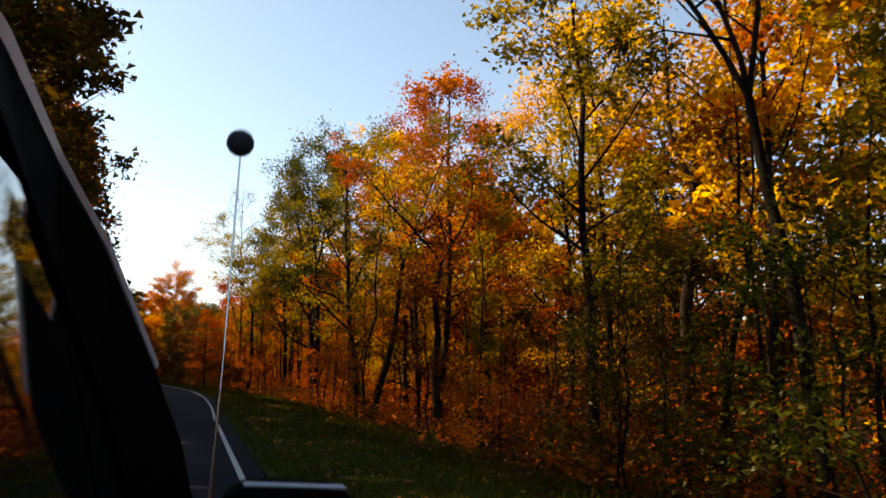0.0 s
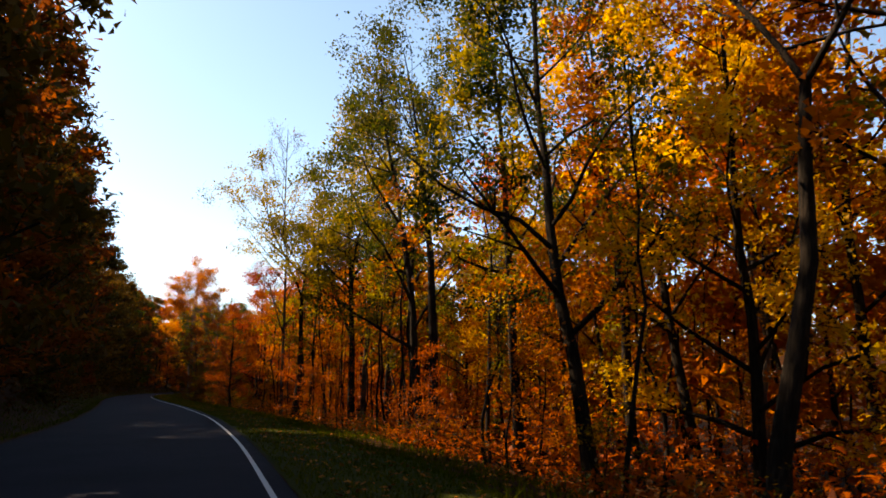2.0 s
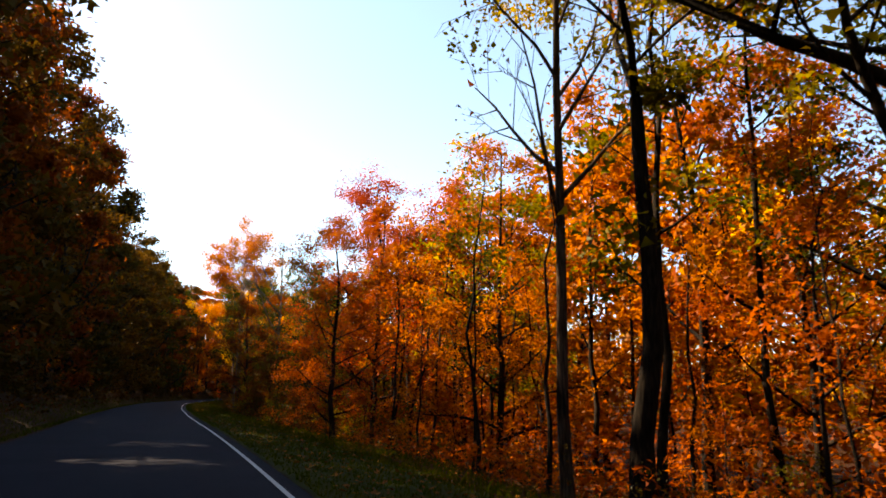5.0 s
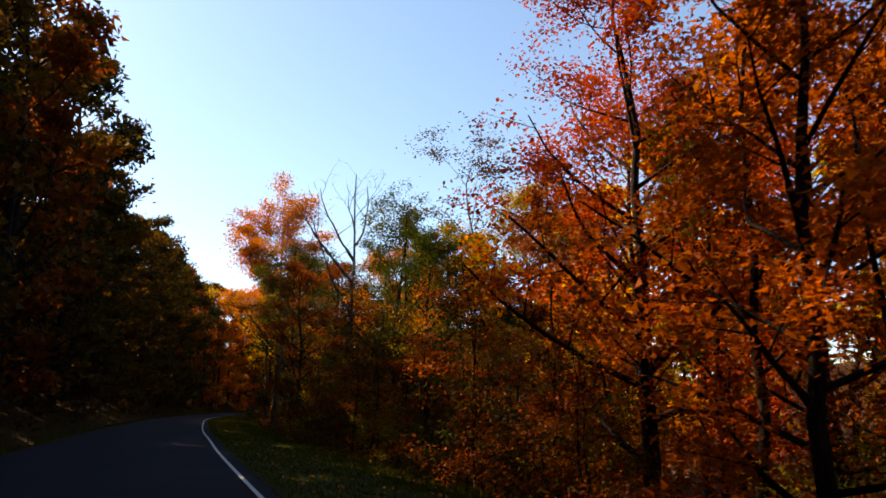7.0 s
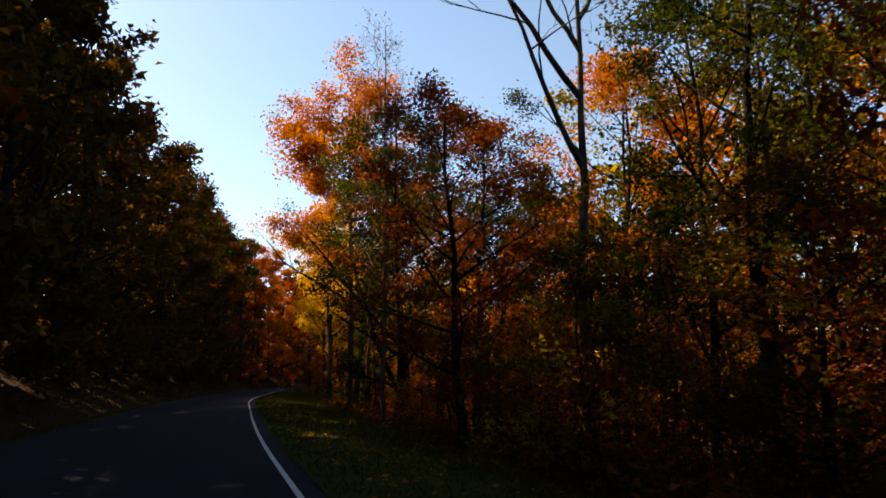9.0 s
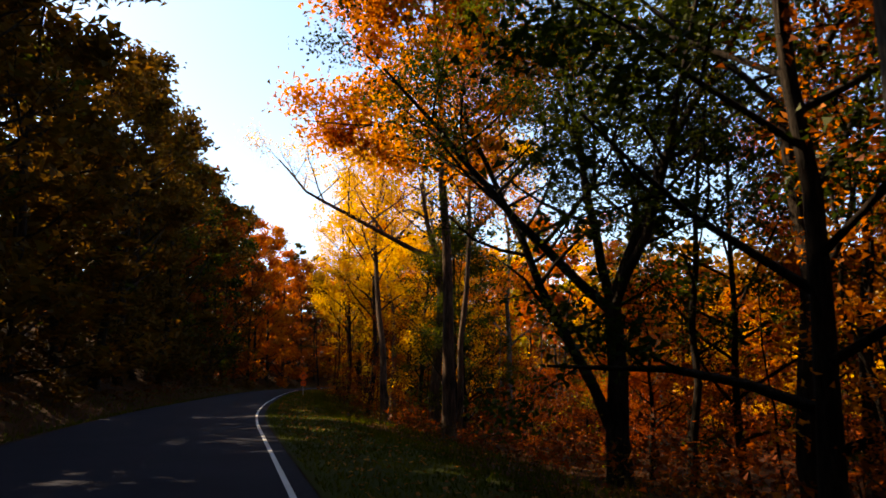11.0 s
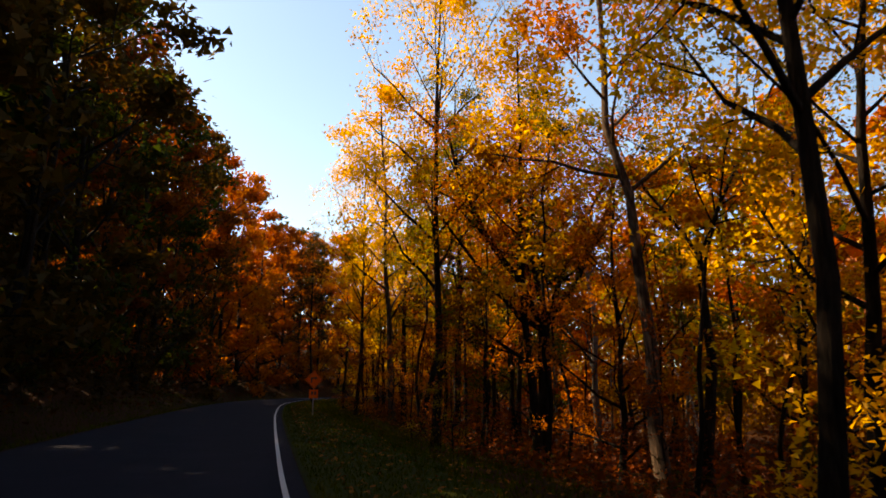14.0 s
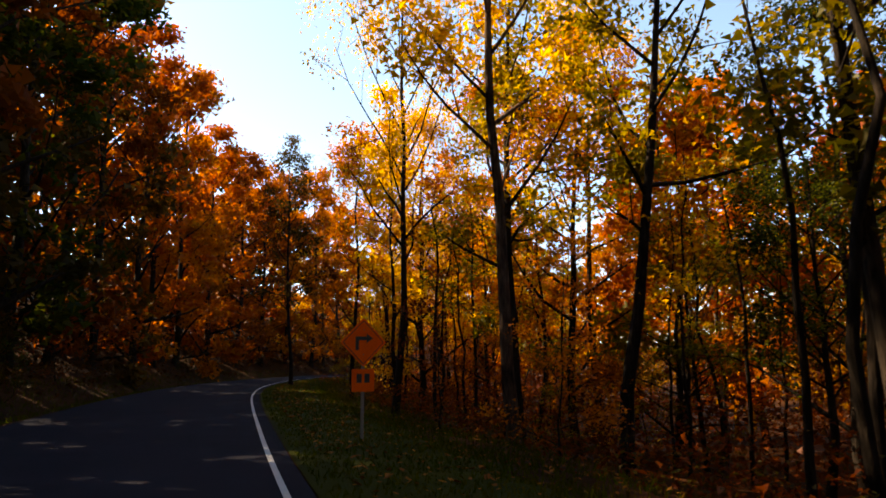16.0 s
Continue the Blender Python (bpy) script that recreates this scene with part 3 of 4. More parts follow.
# the trees that stand out along the right-hand side: kind, shape, x, y, leaves, height, width, turn, lean
MARKED = [
    ("oak", 1, 15.3, 19.3, "gold", 1.08, 1.2, 20, (0, 0), 0),
    ("maple", 1, 20.5, 26.0, "gold", 1.1, 1.2, 70, (0, 0), 0),
    ("oak", 2, 8.9, 35.0, "orange", 0.90, 0.8, 40, (0, 10), 0),
    ("maple", 3, 16.5, 29.5, "gold", 1.12, 1.05, 30, (0, 0), 0),
    ("sparse", 1, 17.2, 40.6, "orange", 1.0, 0.9, 200, (0, 0), 0),
    ("bare", 0, 5.4, 80.6, "rust", 1.28, 0.9, 0, (0, 0), 2),
    ("maple", 0, 12.6, 39.6, "gold", 0.95, 0.95, 10, (0, 0), 0),
    ("tall", 0, 10.9, 49.4, "olive", 0.98, 1.05, 130, (-7, 2), 0),
    ("oak", 0, 9.9, 43.0, "green", 1.0, 0.9, 80, (-6, -4), 0),
    ("tall", 1, 14.3, 44.1, "amber", 0.88, 0.95, 80, (-3, -5), 0),
    ("sparse", 0, 9.8, 27.9, "olive", 0.68, 0.85, 250, (-7, -2), 0),
    ("oak", 0, 10.0, 58.0, "green", 1.15, 0.95, 300, (-7, -4), 0),
    ("oak", 1, 9.5, 54.9, "green", 1.22, 1.0, 150, (-7, 2), 0),
    ("tall", 2, 9.2, 69.2, "olive", 0.98, 0.9, 15, (1, 1), 2),
    ("limbed", 0, 9.55, 74.2, "olive", 1.0, 1.0, 0, (0, 0), 0),
    ("oak", 2, 6.2, 78.4, "olive", 0.98, 1.0, 0, (0, 0), 0),
    ("maple", 0, 14.2, 82.5, "orange", 0.9, 0.9, 20, (0, 0), 0),
    ("maple", 1, 18.5, 60.0, "gold", 0.95, 0.95, 20, (0, 0), 0),
    ("maple", 0, 19.0, 67.0, "gold", 0.9, 0.9, 210, (0, 0), 0),
    ("maple", 2, 16.5, 71.0, "orange", 0.8, 0.9, 20, (0, 0), 0),
    ("slender", 1, 7.2, 79.7, "olive", 1.25, 1.2, 190, (0, 0), 0),
    ("slender", 2, 9.75, 79.0, "amber", 1.2, 1.0, 340, (0, 0), 0),
    ("slender", 0, 10.4, 88.8, "amber", 1.1, 1.1, 60, (0, 0), 0),
    ("tall", 1, 14.5, 73.3, "gold", 0.95, 1.0, 290, (0, 0), 0),
    ("slender", 2, 19.9, 79.5, "gold", 1.1, 1.1, 80, (0, 14), 0),
    ("sparse", 1, 12.5, 85.0, "amber", 0.95, 0.9, 20, (0, 0), 0),
    ("slender", 0, 4.8, 103.0, "orange", 0.95, 1.1, 100, (0, 0), 0),
    ("maple", 2, 2.4, 98.0, "orange", 0.62, 0.7, 260, (0, 0), 0),
    ("maple", 0, 8.5, 93.0, "amber", 0.85, 0.9, 50, (0, 0), 0),
    ("maple", 4, 5.7, 108.4, "red", 1.04, 1.25, 160, (-4, 1), 0),
    ("maple", 3, 9.0, 114.5, "red", 0.95, 1.1, 90, (0, 0), 0),
    ("maple", 2, 11.5, 108.0, "red", 1.05, 1.1, 220, (0, 0), 0),
    ("snag", 0, 0.9, 134.7, "rust", 0.92, 1.0, 30, (0, 0), 1),
    ("maple", 0, -1.8, 150.0, "green", 0.95, 1.0, 20, (0, 0), 0),
    ("maple", 2, 0.9, 146.0, "rust", 0.85, 0.95, 20, (0, 0), 0),
    ("bare", 0, -2.9, 147.7, "rust", 1.0, 0.7, 50, (0, 0), 1),
    ("maple", 1, 4.6, 134.6, "green", 0.95, 0.8, 75, (0, 0), 0),
    ("maple", 0, 6.9, 133.0, "olive", 0.9, 0.8, 10, (0, 0), 0),
    ("oak", 0, 3.2, 131.0, "green", 0.84, 0.75, 110, (0, 0), 0),
    ("maple", 2, -1.6, 138.5, "rust", 0.7, 0.8, 200, (0, 0), 0),
    ("maple", 1, 4.2, 125.8, "green", 0.74, 0.78, 20, (0, 0), 0),
    # five low dark maples added in front to paint shade below lit crowns
    ("maple", 1, 3.0, 121.0, "rust", 0.36, 0.6, 0, (0, 0), 0),
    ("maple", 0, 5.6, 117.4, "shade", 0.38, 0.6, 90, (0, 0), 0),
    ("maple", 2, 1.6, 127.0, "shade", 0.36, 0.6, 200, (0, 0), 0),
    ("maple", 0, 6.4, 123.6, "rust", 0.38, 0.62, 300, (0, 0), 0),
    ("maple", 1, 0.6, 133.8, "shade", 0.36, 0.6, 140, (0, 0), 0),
    ("sparse", 0, 11.6, 132.3, "brown", 1.0, 1.3, 75, (0, 0), 1),
    ("maple", 0, 9.9, 127.0, "olive", 1.0, 1.0, 300, (0, 0), 0),
    ("maple", 1, 18.3, 135.8, "amber", 1.05, 1.0, 10, (0, 0), 0),
    ("limbed", 1, -0.2, 159.4, "green", 1.0, 1.0, 0, (0, 0), 0),
    ("oak", 2, 1.0, 153.6, "green", 0.88, 0.95, 60, (0, 0), 0),
    ("oak", 1, 4.6, 156.5, "green", 0.85, 0.85, 10, (0, 0), 0),
    ("maple", 2, 7.2, 154.6, "green", 0.9, 0.9, 250, (0, 0), 0),
    ("maple", 0, 5.4, 162.5, "green", 0.85, 0.85, 160, (0, 0), 0),
    ("maple", 1, 9.0, 158.5, "orange", 0.95, 0.9, 30, (0, 0), 0),
    ("maple", 0, 6.0, 166.5, "orange", 0.5, 0.7, 30, (0, 0), 0),
    ("maple", 1, 3.6, 165.0, "orange", 0.42, 0.6, 130, (0, 0), 0),
    ("tall", 1, 11.0, 165.0, "orange", 0.75, 1.0, 90, (0, 0), 0),
    ("slender", 0, 2.9, 161.5, "green", 1.1, 1.3, 60, (0, 5), 0),
    ("slender", 1, 6.8, 160.0, "orange", 1.0, 1.3, 20, (0, 4), 0),
    ("stem", 1, 5.85, 172.7, "olive", 1.05, 1.6, 40, (8, -2), 0),
    ("slender", 2, 7.9, 172.2, "amber", 0.85, 1.1, 200, (0, -13), 0),
    ("bare", 0, 6.4, 181.6, "amber", 0.46, 0.5, 140, (2, 2), 1),
    ("bare", 0, 15.9, 186.6, "amber", 0.5, 0.6, 20, (-2, -2), 1),
    ("crowned", 0, -2.95, 167.5, "amber", 1.1, 1.05, 50, (-7.4, 0.4), 2),
    ("pole", 1, -0.95, 173.2, "amber", 1.05, 0.7, 300, (2.4, 0), 2),
    ("limbed", 2, -1.7, 175.8, "gold", 1.0, 1.0, 0, (-13, 5), 2),
    ("pole", 1, -3.9, 179.9, "gold", 0.95, 0.95, 95, (-11.5, 2), 2),
    ("maple", 3, -3.6, 187.3, "gold", 1.15, 0.95, 90, (0, 0), 0),
    ("maple", 1, -0.9, 176.0, "green", 0.64, 0.7, 230, (0, 0), 0),
    ("maple", 2, -0.3, 176.5, "green", 0.6, 0.62, 100, (0, 0), 0),
    ("pole", 0, -1.2, 195.0, "amber", 0.95, 0.95, 210, (-15.5, 0.5), 2),
    ("oak", 2, 3.0, 199.0, "olive", 0.85, 0.85, 40, (0, 0), 0),
    ("maple", 2, 1.2, 201.5, "amber", 0.7, 0.7, 70, (0, 0), 0),
    ("tall", 0, 0.2, 206.0, "gold", 0.92, 0.95, 30, (0, 0), 0),
    ("limbed", 4, 0.75, 207.0, "amber", 1.0, 1.0, 0, (0, 0), 0),
    ("sparse", 1, 6.8, 214.2, "amber", 0.9, 0.9, 120, (-4, 0), 1),
    ("pole", 1, -0.5, 215.0, "olive", 1.0, 0.8, 10, (-3.5, 1.3), 0),
    ("slender", 2, -0.3, 215.3, "olive", 1.2, 1.1, 170, (0, 0), 0),
    ("maple", 3, -3.3, 208.0, "gold", 1.35, 0.95, 140, (0, 0), 0),
    ("tall", 2, 8.0, 238.0, "gold", 1.1, 1.0, 200, (0, 0), 0),
    ("maple", 1, 6.5, 221.5, "green", 0.95, 0.9, 40, (0, 0), 0),
    ("tall", 1, -1.5, 226.6, "gold", 1.18, 1.15, 220, (1.2, -2), 2),
    ("tall", 0, -0.4, 229.0, "olive", 0.98, 1.0, 340, (0, 0), 0),
    ("maple", 3, -2.7, 236.0, "gold", 1.38, 0.9, 60, (0, 0), 0),
    ("tall", 0, -4.0, 262.0, "shade", 0.95, 0.8, 60, (0, 0), 0),
    ("slender", 1, -1.1, 241.0, "gold", 1.2, 1.2, 10, (0, 0), 0),
    ("slender", 2, -2.3, 247.5, "amber", 1.2, 1.3, 70, (0, 0), 0),
    ("maple", 1, 0.6, 244.0, "gold", 1.05, 0.95, 250, (0, 0), 0),
]
for kind, which, x, y, palette, h, wd, turn, lean, shade in MARKED:
    plant(kind, which, x, y, palette, h, wd, turn, lean, (None, BARK_GREY, BARK_MID)[shade])

rng = np.random.default_rng(7)


def free(x, y, gap):
    return all((x - a) ** 2 + (y - b) ** 2 > gap * gap for a, b, k in taken if k not in ("shrub", "sapling"))


def scatter_trees(count, r_lo, r_hi, y_lo, y_hi, kinds, palettes, gap, lo, hi, bias=1.0, change=lambda y, leaf: leaf):
    done = tries = 0
    while done < count and tries < count * 30:
        tries += 1
        y = rng.uniform(y_lo, y_hi)
        r = r_lo + (r_hi - r_lo) * rng.uniform() ** bias
        x = float(edge_x(y)) + r
        if not free(x, y, gap):
            continue
        kind = kinds[rng.integers(len(kinds))]
        h = rng.uniform(lo, hi)
        plant(kind, int(rng.integers(3)), x, y, change(y, palettes[rng.integers(len(palettes))]), h, h * rng.uniform(0.85, 1.15), rng.uniform(0, 360),
              (rng.normal(0, 2.0), rng.normal(0, 2.0)), BARK_GREY if r > 14 and rng.uniform() < 0.15 else None)
        done += 1


# woods on the right: a front belt, then deeper rows, then the far slope
scatter_trees(26, 8.5, 17, -6, 100, ("tall", "slender", "slender", "tall"), ("olive", "olive", "amber", "gold", "green"), 3.0, 0.8, 1.0)
scatter_trees(14, 9.5, 18, 100, 150, ("tall", "slender", "maple"), ("olive", "rust", "amber", "green"), 3.0, 0.6, 0.85)
scatter_trees(30, 8.0, 18, 184, 300, ("tall", "slender", "tall", "maple"), ("gold", "amber", "amber", "olive"), 2.8, 0.8, 1.05,
              change=lambda y, leaf: {"green": "orange", "olive": "amber"}.get(leaf, leaf) if y < 213 else leaf)
scatter_trees(26, 15, 30, -6, 300, ("slender",), ("amber", "gold", "olive"), 2.5, 0.8, 1.1)
scatter_trees(46, 16, 28, -10, 150, ("far",), ("amber", "amber", "olive", "orange", "gold", "amber"), 3.6, 0.85, 1.2)
scatter_trees(8, 24, 36, 150, 196, ("far",), ("amber", "gold", "rust"), 4.5, 0.45, 0.65)
scatter_trees(30, 16, 28, 200, 330, ("far",), ("amber", "gold", "orange", "olive"), 3.6, 0.9, 1.2)

scatter_trees(90, 6.5, 22, 4, 104, ("stem",), ("amber", "olive", "orange"), 1.3, 0.7, 1.3)
scatter_trees(24, 6.5, 20, 104, 166, ("stem",), ("rust", "olive", "amber"), 1.3, 0.6, 1.0)
scatter_trees(75, 6.5, 22, 184, 300, ("stem",), ("amber", "gold", "olive"), 1.3, 0.8, 1.4)

# the wooded bank on the left: a front row, and an unseen second row up the slope added to block the sun
# dark tones put the bank's backlit shade into its leaf colours
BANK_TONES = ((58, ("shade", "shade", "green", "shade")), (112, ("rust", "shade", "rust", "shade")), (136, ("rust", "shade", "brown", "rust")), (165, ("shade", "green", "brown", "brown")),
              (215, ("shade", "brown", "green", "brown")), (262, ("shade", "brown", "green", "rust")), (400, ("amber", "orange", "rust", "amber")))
BREAKS = ((64, 69), (159, 162), (183, 191))
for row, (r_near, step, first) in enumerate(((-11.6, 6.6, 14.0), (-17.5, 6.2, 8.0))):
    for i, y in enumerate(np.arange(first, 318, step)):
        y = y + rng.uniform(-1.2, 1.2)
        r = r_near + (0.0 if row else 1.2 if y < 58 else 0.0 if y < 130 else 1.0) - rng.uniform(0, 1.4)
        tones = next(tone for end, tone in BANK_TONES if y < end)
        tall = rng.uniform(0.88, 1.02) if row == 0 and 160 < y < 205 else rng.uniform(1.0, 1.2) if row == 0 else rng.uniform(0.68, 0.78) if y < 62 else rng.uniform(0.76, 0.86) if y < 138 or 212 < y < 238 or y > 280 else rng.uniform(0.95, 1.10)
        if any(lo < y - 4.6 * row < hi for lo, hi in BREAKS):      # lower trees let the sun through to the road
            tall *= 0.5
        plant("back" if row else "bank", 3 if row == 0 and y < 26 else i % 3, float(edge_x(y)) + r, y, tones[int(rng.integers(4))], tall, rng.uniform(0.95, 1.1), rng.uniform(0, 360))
# the trees that close the view where the road bends away
scatter_trees(20, -30, -9, 290, 345, ("far", "bank"), ("amber", "gold", "rust", "orange"), 4.0, 0.7, 0.95)

# undergrowth
scatter_trees(40, 5.4, 16, 0, 110, ("sapling", "shrub", "sapling"), ("amber", "rust", "orange", "amber", "olive"), 1.2, 0.6, 1.15, 1.4)
scatter_trees(60, 5.4, 12, 100, 152, ("sapling", "shrub", "shrub"), ("rust", "green", "olive", "shade"), 1.0, 0.7, 1.3, 1.3,
              change=lambda y, leaf: {"shade": "orange", "green": "amber"}.get(leaf, leaf) if y > 143 else leaf)
scatter_trees(45, 5.0, 16, 152, 300, ("sapling", "shrub", "sapling"), ("amber", "rust", "rust", "olive"), 1.2, 0.6, 1.15, 1.4)
scatter_trees(40, -12, -8.4, 10, 320, ("shrub", "sapling"), ("shade", "shade", "green", "rust"), 1.0, 0.6, 1.1)
plant("oak", 1, 9.6, 8.9, "green", 0.8, 0.6, 200, (0, -4))
plant("maple", 3, 2.9, 219.6, "green", 0.5, 0.6, 30)
plant("maple", 4, 5.6, 228.4, "olive", 0.55, 0.7, 120)
scatter_trees(14, 5.6, 9.5, 4, 15, ("sapling", "shrub"), ("shade", "brown", "green"), 0.8, 0.7, 1.2)

UNDER = leaf_material("leaf_understorey", [(0.0, (0.0375, 0.0060, 0.0009)), (0.3, (0.1500, 0.0242, 0.0009)), (0.6, (0.3600, 0.0664, 0.0009)), (0.85, (0.4800, 0.1210, 0.0018)), (1.0, (0.2699, 0.1210, 0.0027))], 0.55)
# darker copy of UNDER: shade coloured in for the later stretch
UNDER_LATE = leaf_material("leaf_late_understorey", [(0.0, (0.0150, 0.0048, 0.0010)), (0.35, (0.060, 0.0115, 0.0010)), (0.65, (0.165, 0.0310, 0.0010)), (0.88, (0.29, 0.0720, 0.0020)), (1.0, (0.1500, 0.0960, 0.0020))], 0.5)
# darkest copy: deep shade of the middle stretch painted as brown leaves
UNDER_SHADED = leaf_material("leaf_shaded_understorey", [(0.0, (0.020, 0.010, 0.001)), (0.4, (0.060, 0.018, 0.001)), (0.7, (0.13, 0.034, 0.001)), (1.0, (0.24, 0.075, 0.002))], 0.45)
# bank understorey: the gloom there is put into the leaf colour
UNDER_BANK_SHADE = leaf_material("leaf_bank_shade", [(0.0, (0.012, 0.009, 0.001)), (0.4, (0.035, 0.018, 0.002)), (0.75, (0.08, 0.024, 0.002)), (1.0, (0.15, 0.042, 0.002))], 0.3)
# edge brush coloured dark to carry the bank's shadow beside the verge
UNDER_EDGE_SHADE = leaf_material("leaf_edge_shade", [(0.0, (0.010, 0.011, 0.001)), (0.4, (0.026, 0.024, 0.001)), (0.75, (0.050, 0.026, 0.001)), (1.0, (0.11, 0.042, 0.002))], 0.35)
WOODS = leaf_material("leaf_far_woods", [(0.0, (0.045, 0.026, 0.0015)), (0.3, (0.135, 0.050, 0.001)), (0.6, (0.27, 0.108, 0.0015)), (1.0, (0.33, 0.18, 0.004))], 0.5)
# darker copy of WOODS, with the bank's shade in the leaf colour
WOODS_SHADED = leaf_material("leaf_shaded_bank_woods", [(0.0, (0.0081, 0.0092, 0.0020)), (0.5, (0.0270, 0.0253, 0.0020)), (0.8, (0.0810, 0.0276, 0.0020)), (1.0, (0.1890, 0.0575, 0.0030))], 0.35)


def far_woods(name, stands, per, size, mat, seed, skip=lambda r, y: False):
    """Many crowns, too far off to tell apart, joined: stands of (count, r_lo, r_hi, y_lo, y_hi, lowest, highest)."""
    g = np.random.default_rng(seed)
    verts, faces, start = [], [], 0
    for count, r_lo, r_hi, y_lo, y_hi, lo, hi in stands:
        for _ in range(count):
            y, r = g.uniform(y_lo, y_hi), g.uniform(r_lo, r_hi)
            x, h = float(edge_x(y)) + r, g.uniform(lo, hi)
            if skip(r, y):
                continue
            z0 = float(land_z(x, y))
            k = g.uniform(0.08, 1, 70)
            a = g.uniform(0, 6.28, 70)
            rad = h * 0.27 * np.sin(np.pi * (0.12 + 0.80 * k)) * np.sqrt(g.uniform(0.15, 1, 70))
            spots = np.stack([x + rad * np.cos(a), y + rad * np.sin(a), z0 + h * k], -1)
            v, f = foliage(g, spots, per, size, 0.55, 0.3)
            verts.append(v)
            faces.append(f + start)
            start += len(v)
            t = np.array([(x - 0.18, y, z0 - 0.4), (x + 0.18, y, z0 - 0.4), (x + 0.05, y, z0 + h * 0.8), (x - 0.05, y, z0 + h * 0.8),
                          (x, y - 0.18, z0 - 0.4), (x, y + 0.18, z0 - 0.4), (x, y + 0.05, z0 + h * 0.8), (x, y - 0.05, z0 + h * 0.8)])
            verts.append(t)
            faces.append(np.array([(0, 1, 2, 3), (4, 5, 6, 7)]) + start)
            start += 8
    return mesh_of(name, np.concatenate(verts), [f for block in faces for f in block.tolist()], mat)


tagged(new("far_woods", far_woods("far_woods", [(46, 27, 52, -10, 150, 14, 20), (36, 36, 56, 150, 226, 14, 18), (44, 44, 66, 178, 262, 15, 19), (50, 50, 68, -10, 330, 14, 19), (34, 27, 52, 200, 330, 14, 20), (60, 64, 125, 40, 400, 13, 19)], 700, 0.58, WOODS, 31)),
       "distant woods in orange and golden autumn leaf", "woods", kind="stuff")
# added dense behind the bank so the crowns keep sun off the road
tagged(new("far_woods", far_woods("bank_woods", [(95, -34, -21, 0, 340, 20, 27), (70, -80, -34, 0, 340, 18, 26)], 600, 0.78, WOODS_SHADED, 32, lambda r, y: any(lo - 2 < y - 0.81 * (-11.6 - r) < hi + 2 for lo, hi in BREAKS))),
       "woods behind the roadside bank, leaf colour darkened for shade", "woods", kind="stuff")


def thicket(name, sprays, leaves, r_lo, r_hi, y_lo, y_hi, tall, size, mat, seed):
    """Layered sprays of leaves on thin hidden twigs, thick in some spots and thin in others, up to a height of tall(r, y)."""
    g = np.random.default_rng(seed)
    y = g.uniform(y_lo, y_hi, sprays)
    r = g.uniform(r_lo, r_hi, sprays)
    x = edge_x(y) + r
    clump = np.sin(x * 0.55 + 1.7 * np.sin(y * 0.23)) * np.sin(y * 0.47 + 2.0 * np.sin(x * 0.31))
    top = tall(r, y) * (0.65 + 0.35 * clump)
    c = np.stack([x, y, land_z(x, y) + 0.15 + top * g.uniform(0, 1, sprays) ** 0.85], -1)
    pick = g.integers(0, sprays, leaves)
    off = g.normal(0, 1, (leaves, 3)) * np.array((0.55, 0.55, 0.16))
    grain = size * np.clip(0.40 + (np.abs(r[pick]) - 6) / 18, 0.40, 1.1)[:, None]      # finer leaves beside the road
    v, f = foliage(g, c[pick] + off, leaves, grain, 0.05, 0.6)
    return mesh_of(name, v, f, mat)


def low_in_the_gap(r, y):
    dip = np.clip((np.abs(y - 172) - 12) / 12, 0, 1)
    return (0.5 + np.clip((r - 6) / 4, 0, 1) * 1.1 + np.clip((r - 9) / 9, 0, 1) * 7.2) * (0.75 + 0.25 * dip) * (0.35 + 0.65 * np.clip((np.abs(y - 209) - 6) / 5, 0, 1))


tagged(new("undergrowth", thicket("undergrowth", 4600, 100000, 6.6, 28, -4, 113, low_in_the_gap, 0.175, UNDER, 21)),
       "dense understorey of orange and golden leaves", "undergrowth", kind="stuff")
tagged(new("undergrowth", thicket("shaded_undergrowth", 2000, 44000, 5.6, 26, 112, 147, low_in_the_gap, 0.175, UNDER_SHADED, 23)),
       "dense understorey of brown and green leaves darkened for shade", "undergrowth", kind="stuff")
tagged(new("undergrowth", thicket("late_undergrowth", 5400, 114000, 6.4, 28, 146, 300, low_in_the_gap, 0.175, UNDER_LATE, 24)),
       "understorey of orange and brown leaves between thin stems", "undergrowth", kind="stuff")
tagged(new("undergrowth", thicket("edge_undergrowth", 3800, 42000, 4.2, 7.6, -4, 300, lambda r, y: 0.35 + np.clip((r - 4.2) / 3, 0, 1) * 1.1, 0.17, UNDER_EDGE_SHADE, 26)),
       "low green and brown brush at the woods edge, darkened for shade", "undergrowth", kind="stuff")
tagged(new("undergrowth", thicket("hollow_undergrowth", 1100, 15000, 26, 46, 146, 206, lambda r, y: 3.2 + 0.0 * r, 0.26, UNDER, 25)),
       "low golden brush on the far side of a hollow", "undergrowth", kind="stuff")
tagged(new("undergrowth", thicket("bank_undergrowth", 4200, 52000, -17, -7.9, 0, 330, lambda r, y: 1.0 + np.clip((-r - 8) / 5, 0, 1) * 8.0, 0.26, UNDER_BANK_SHADE, 22)),
       "understorey on the roadside bank with shade in its leaf colour", "undergrowth", kind="stuff")


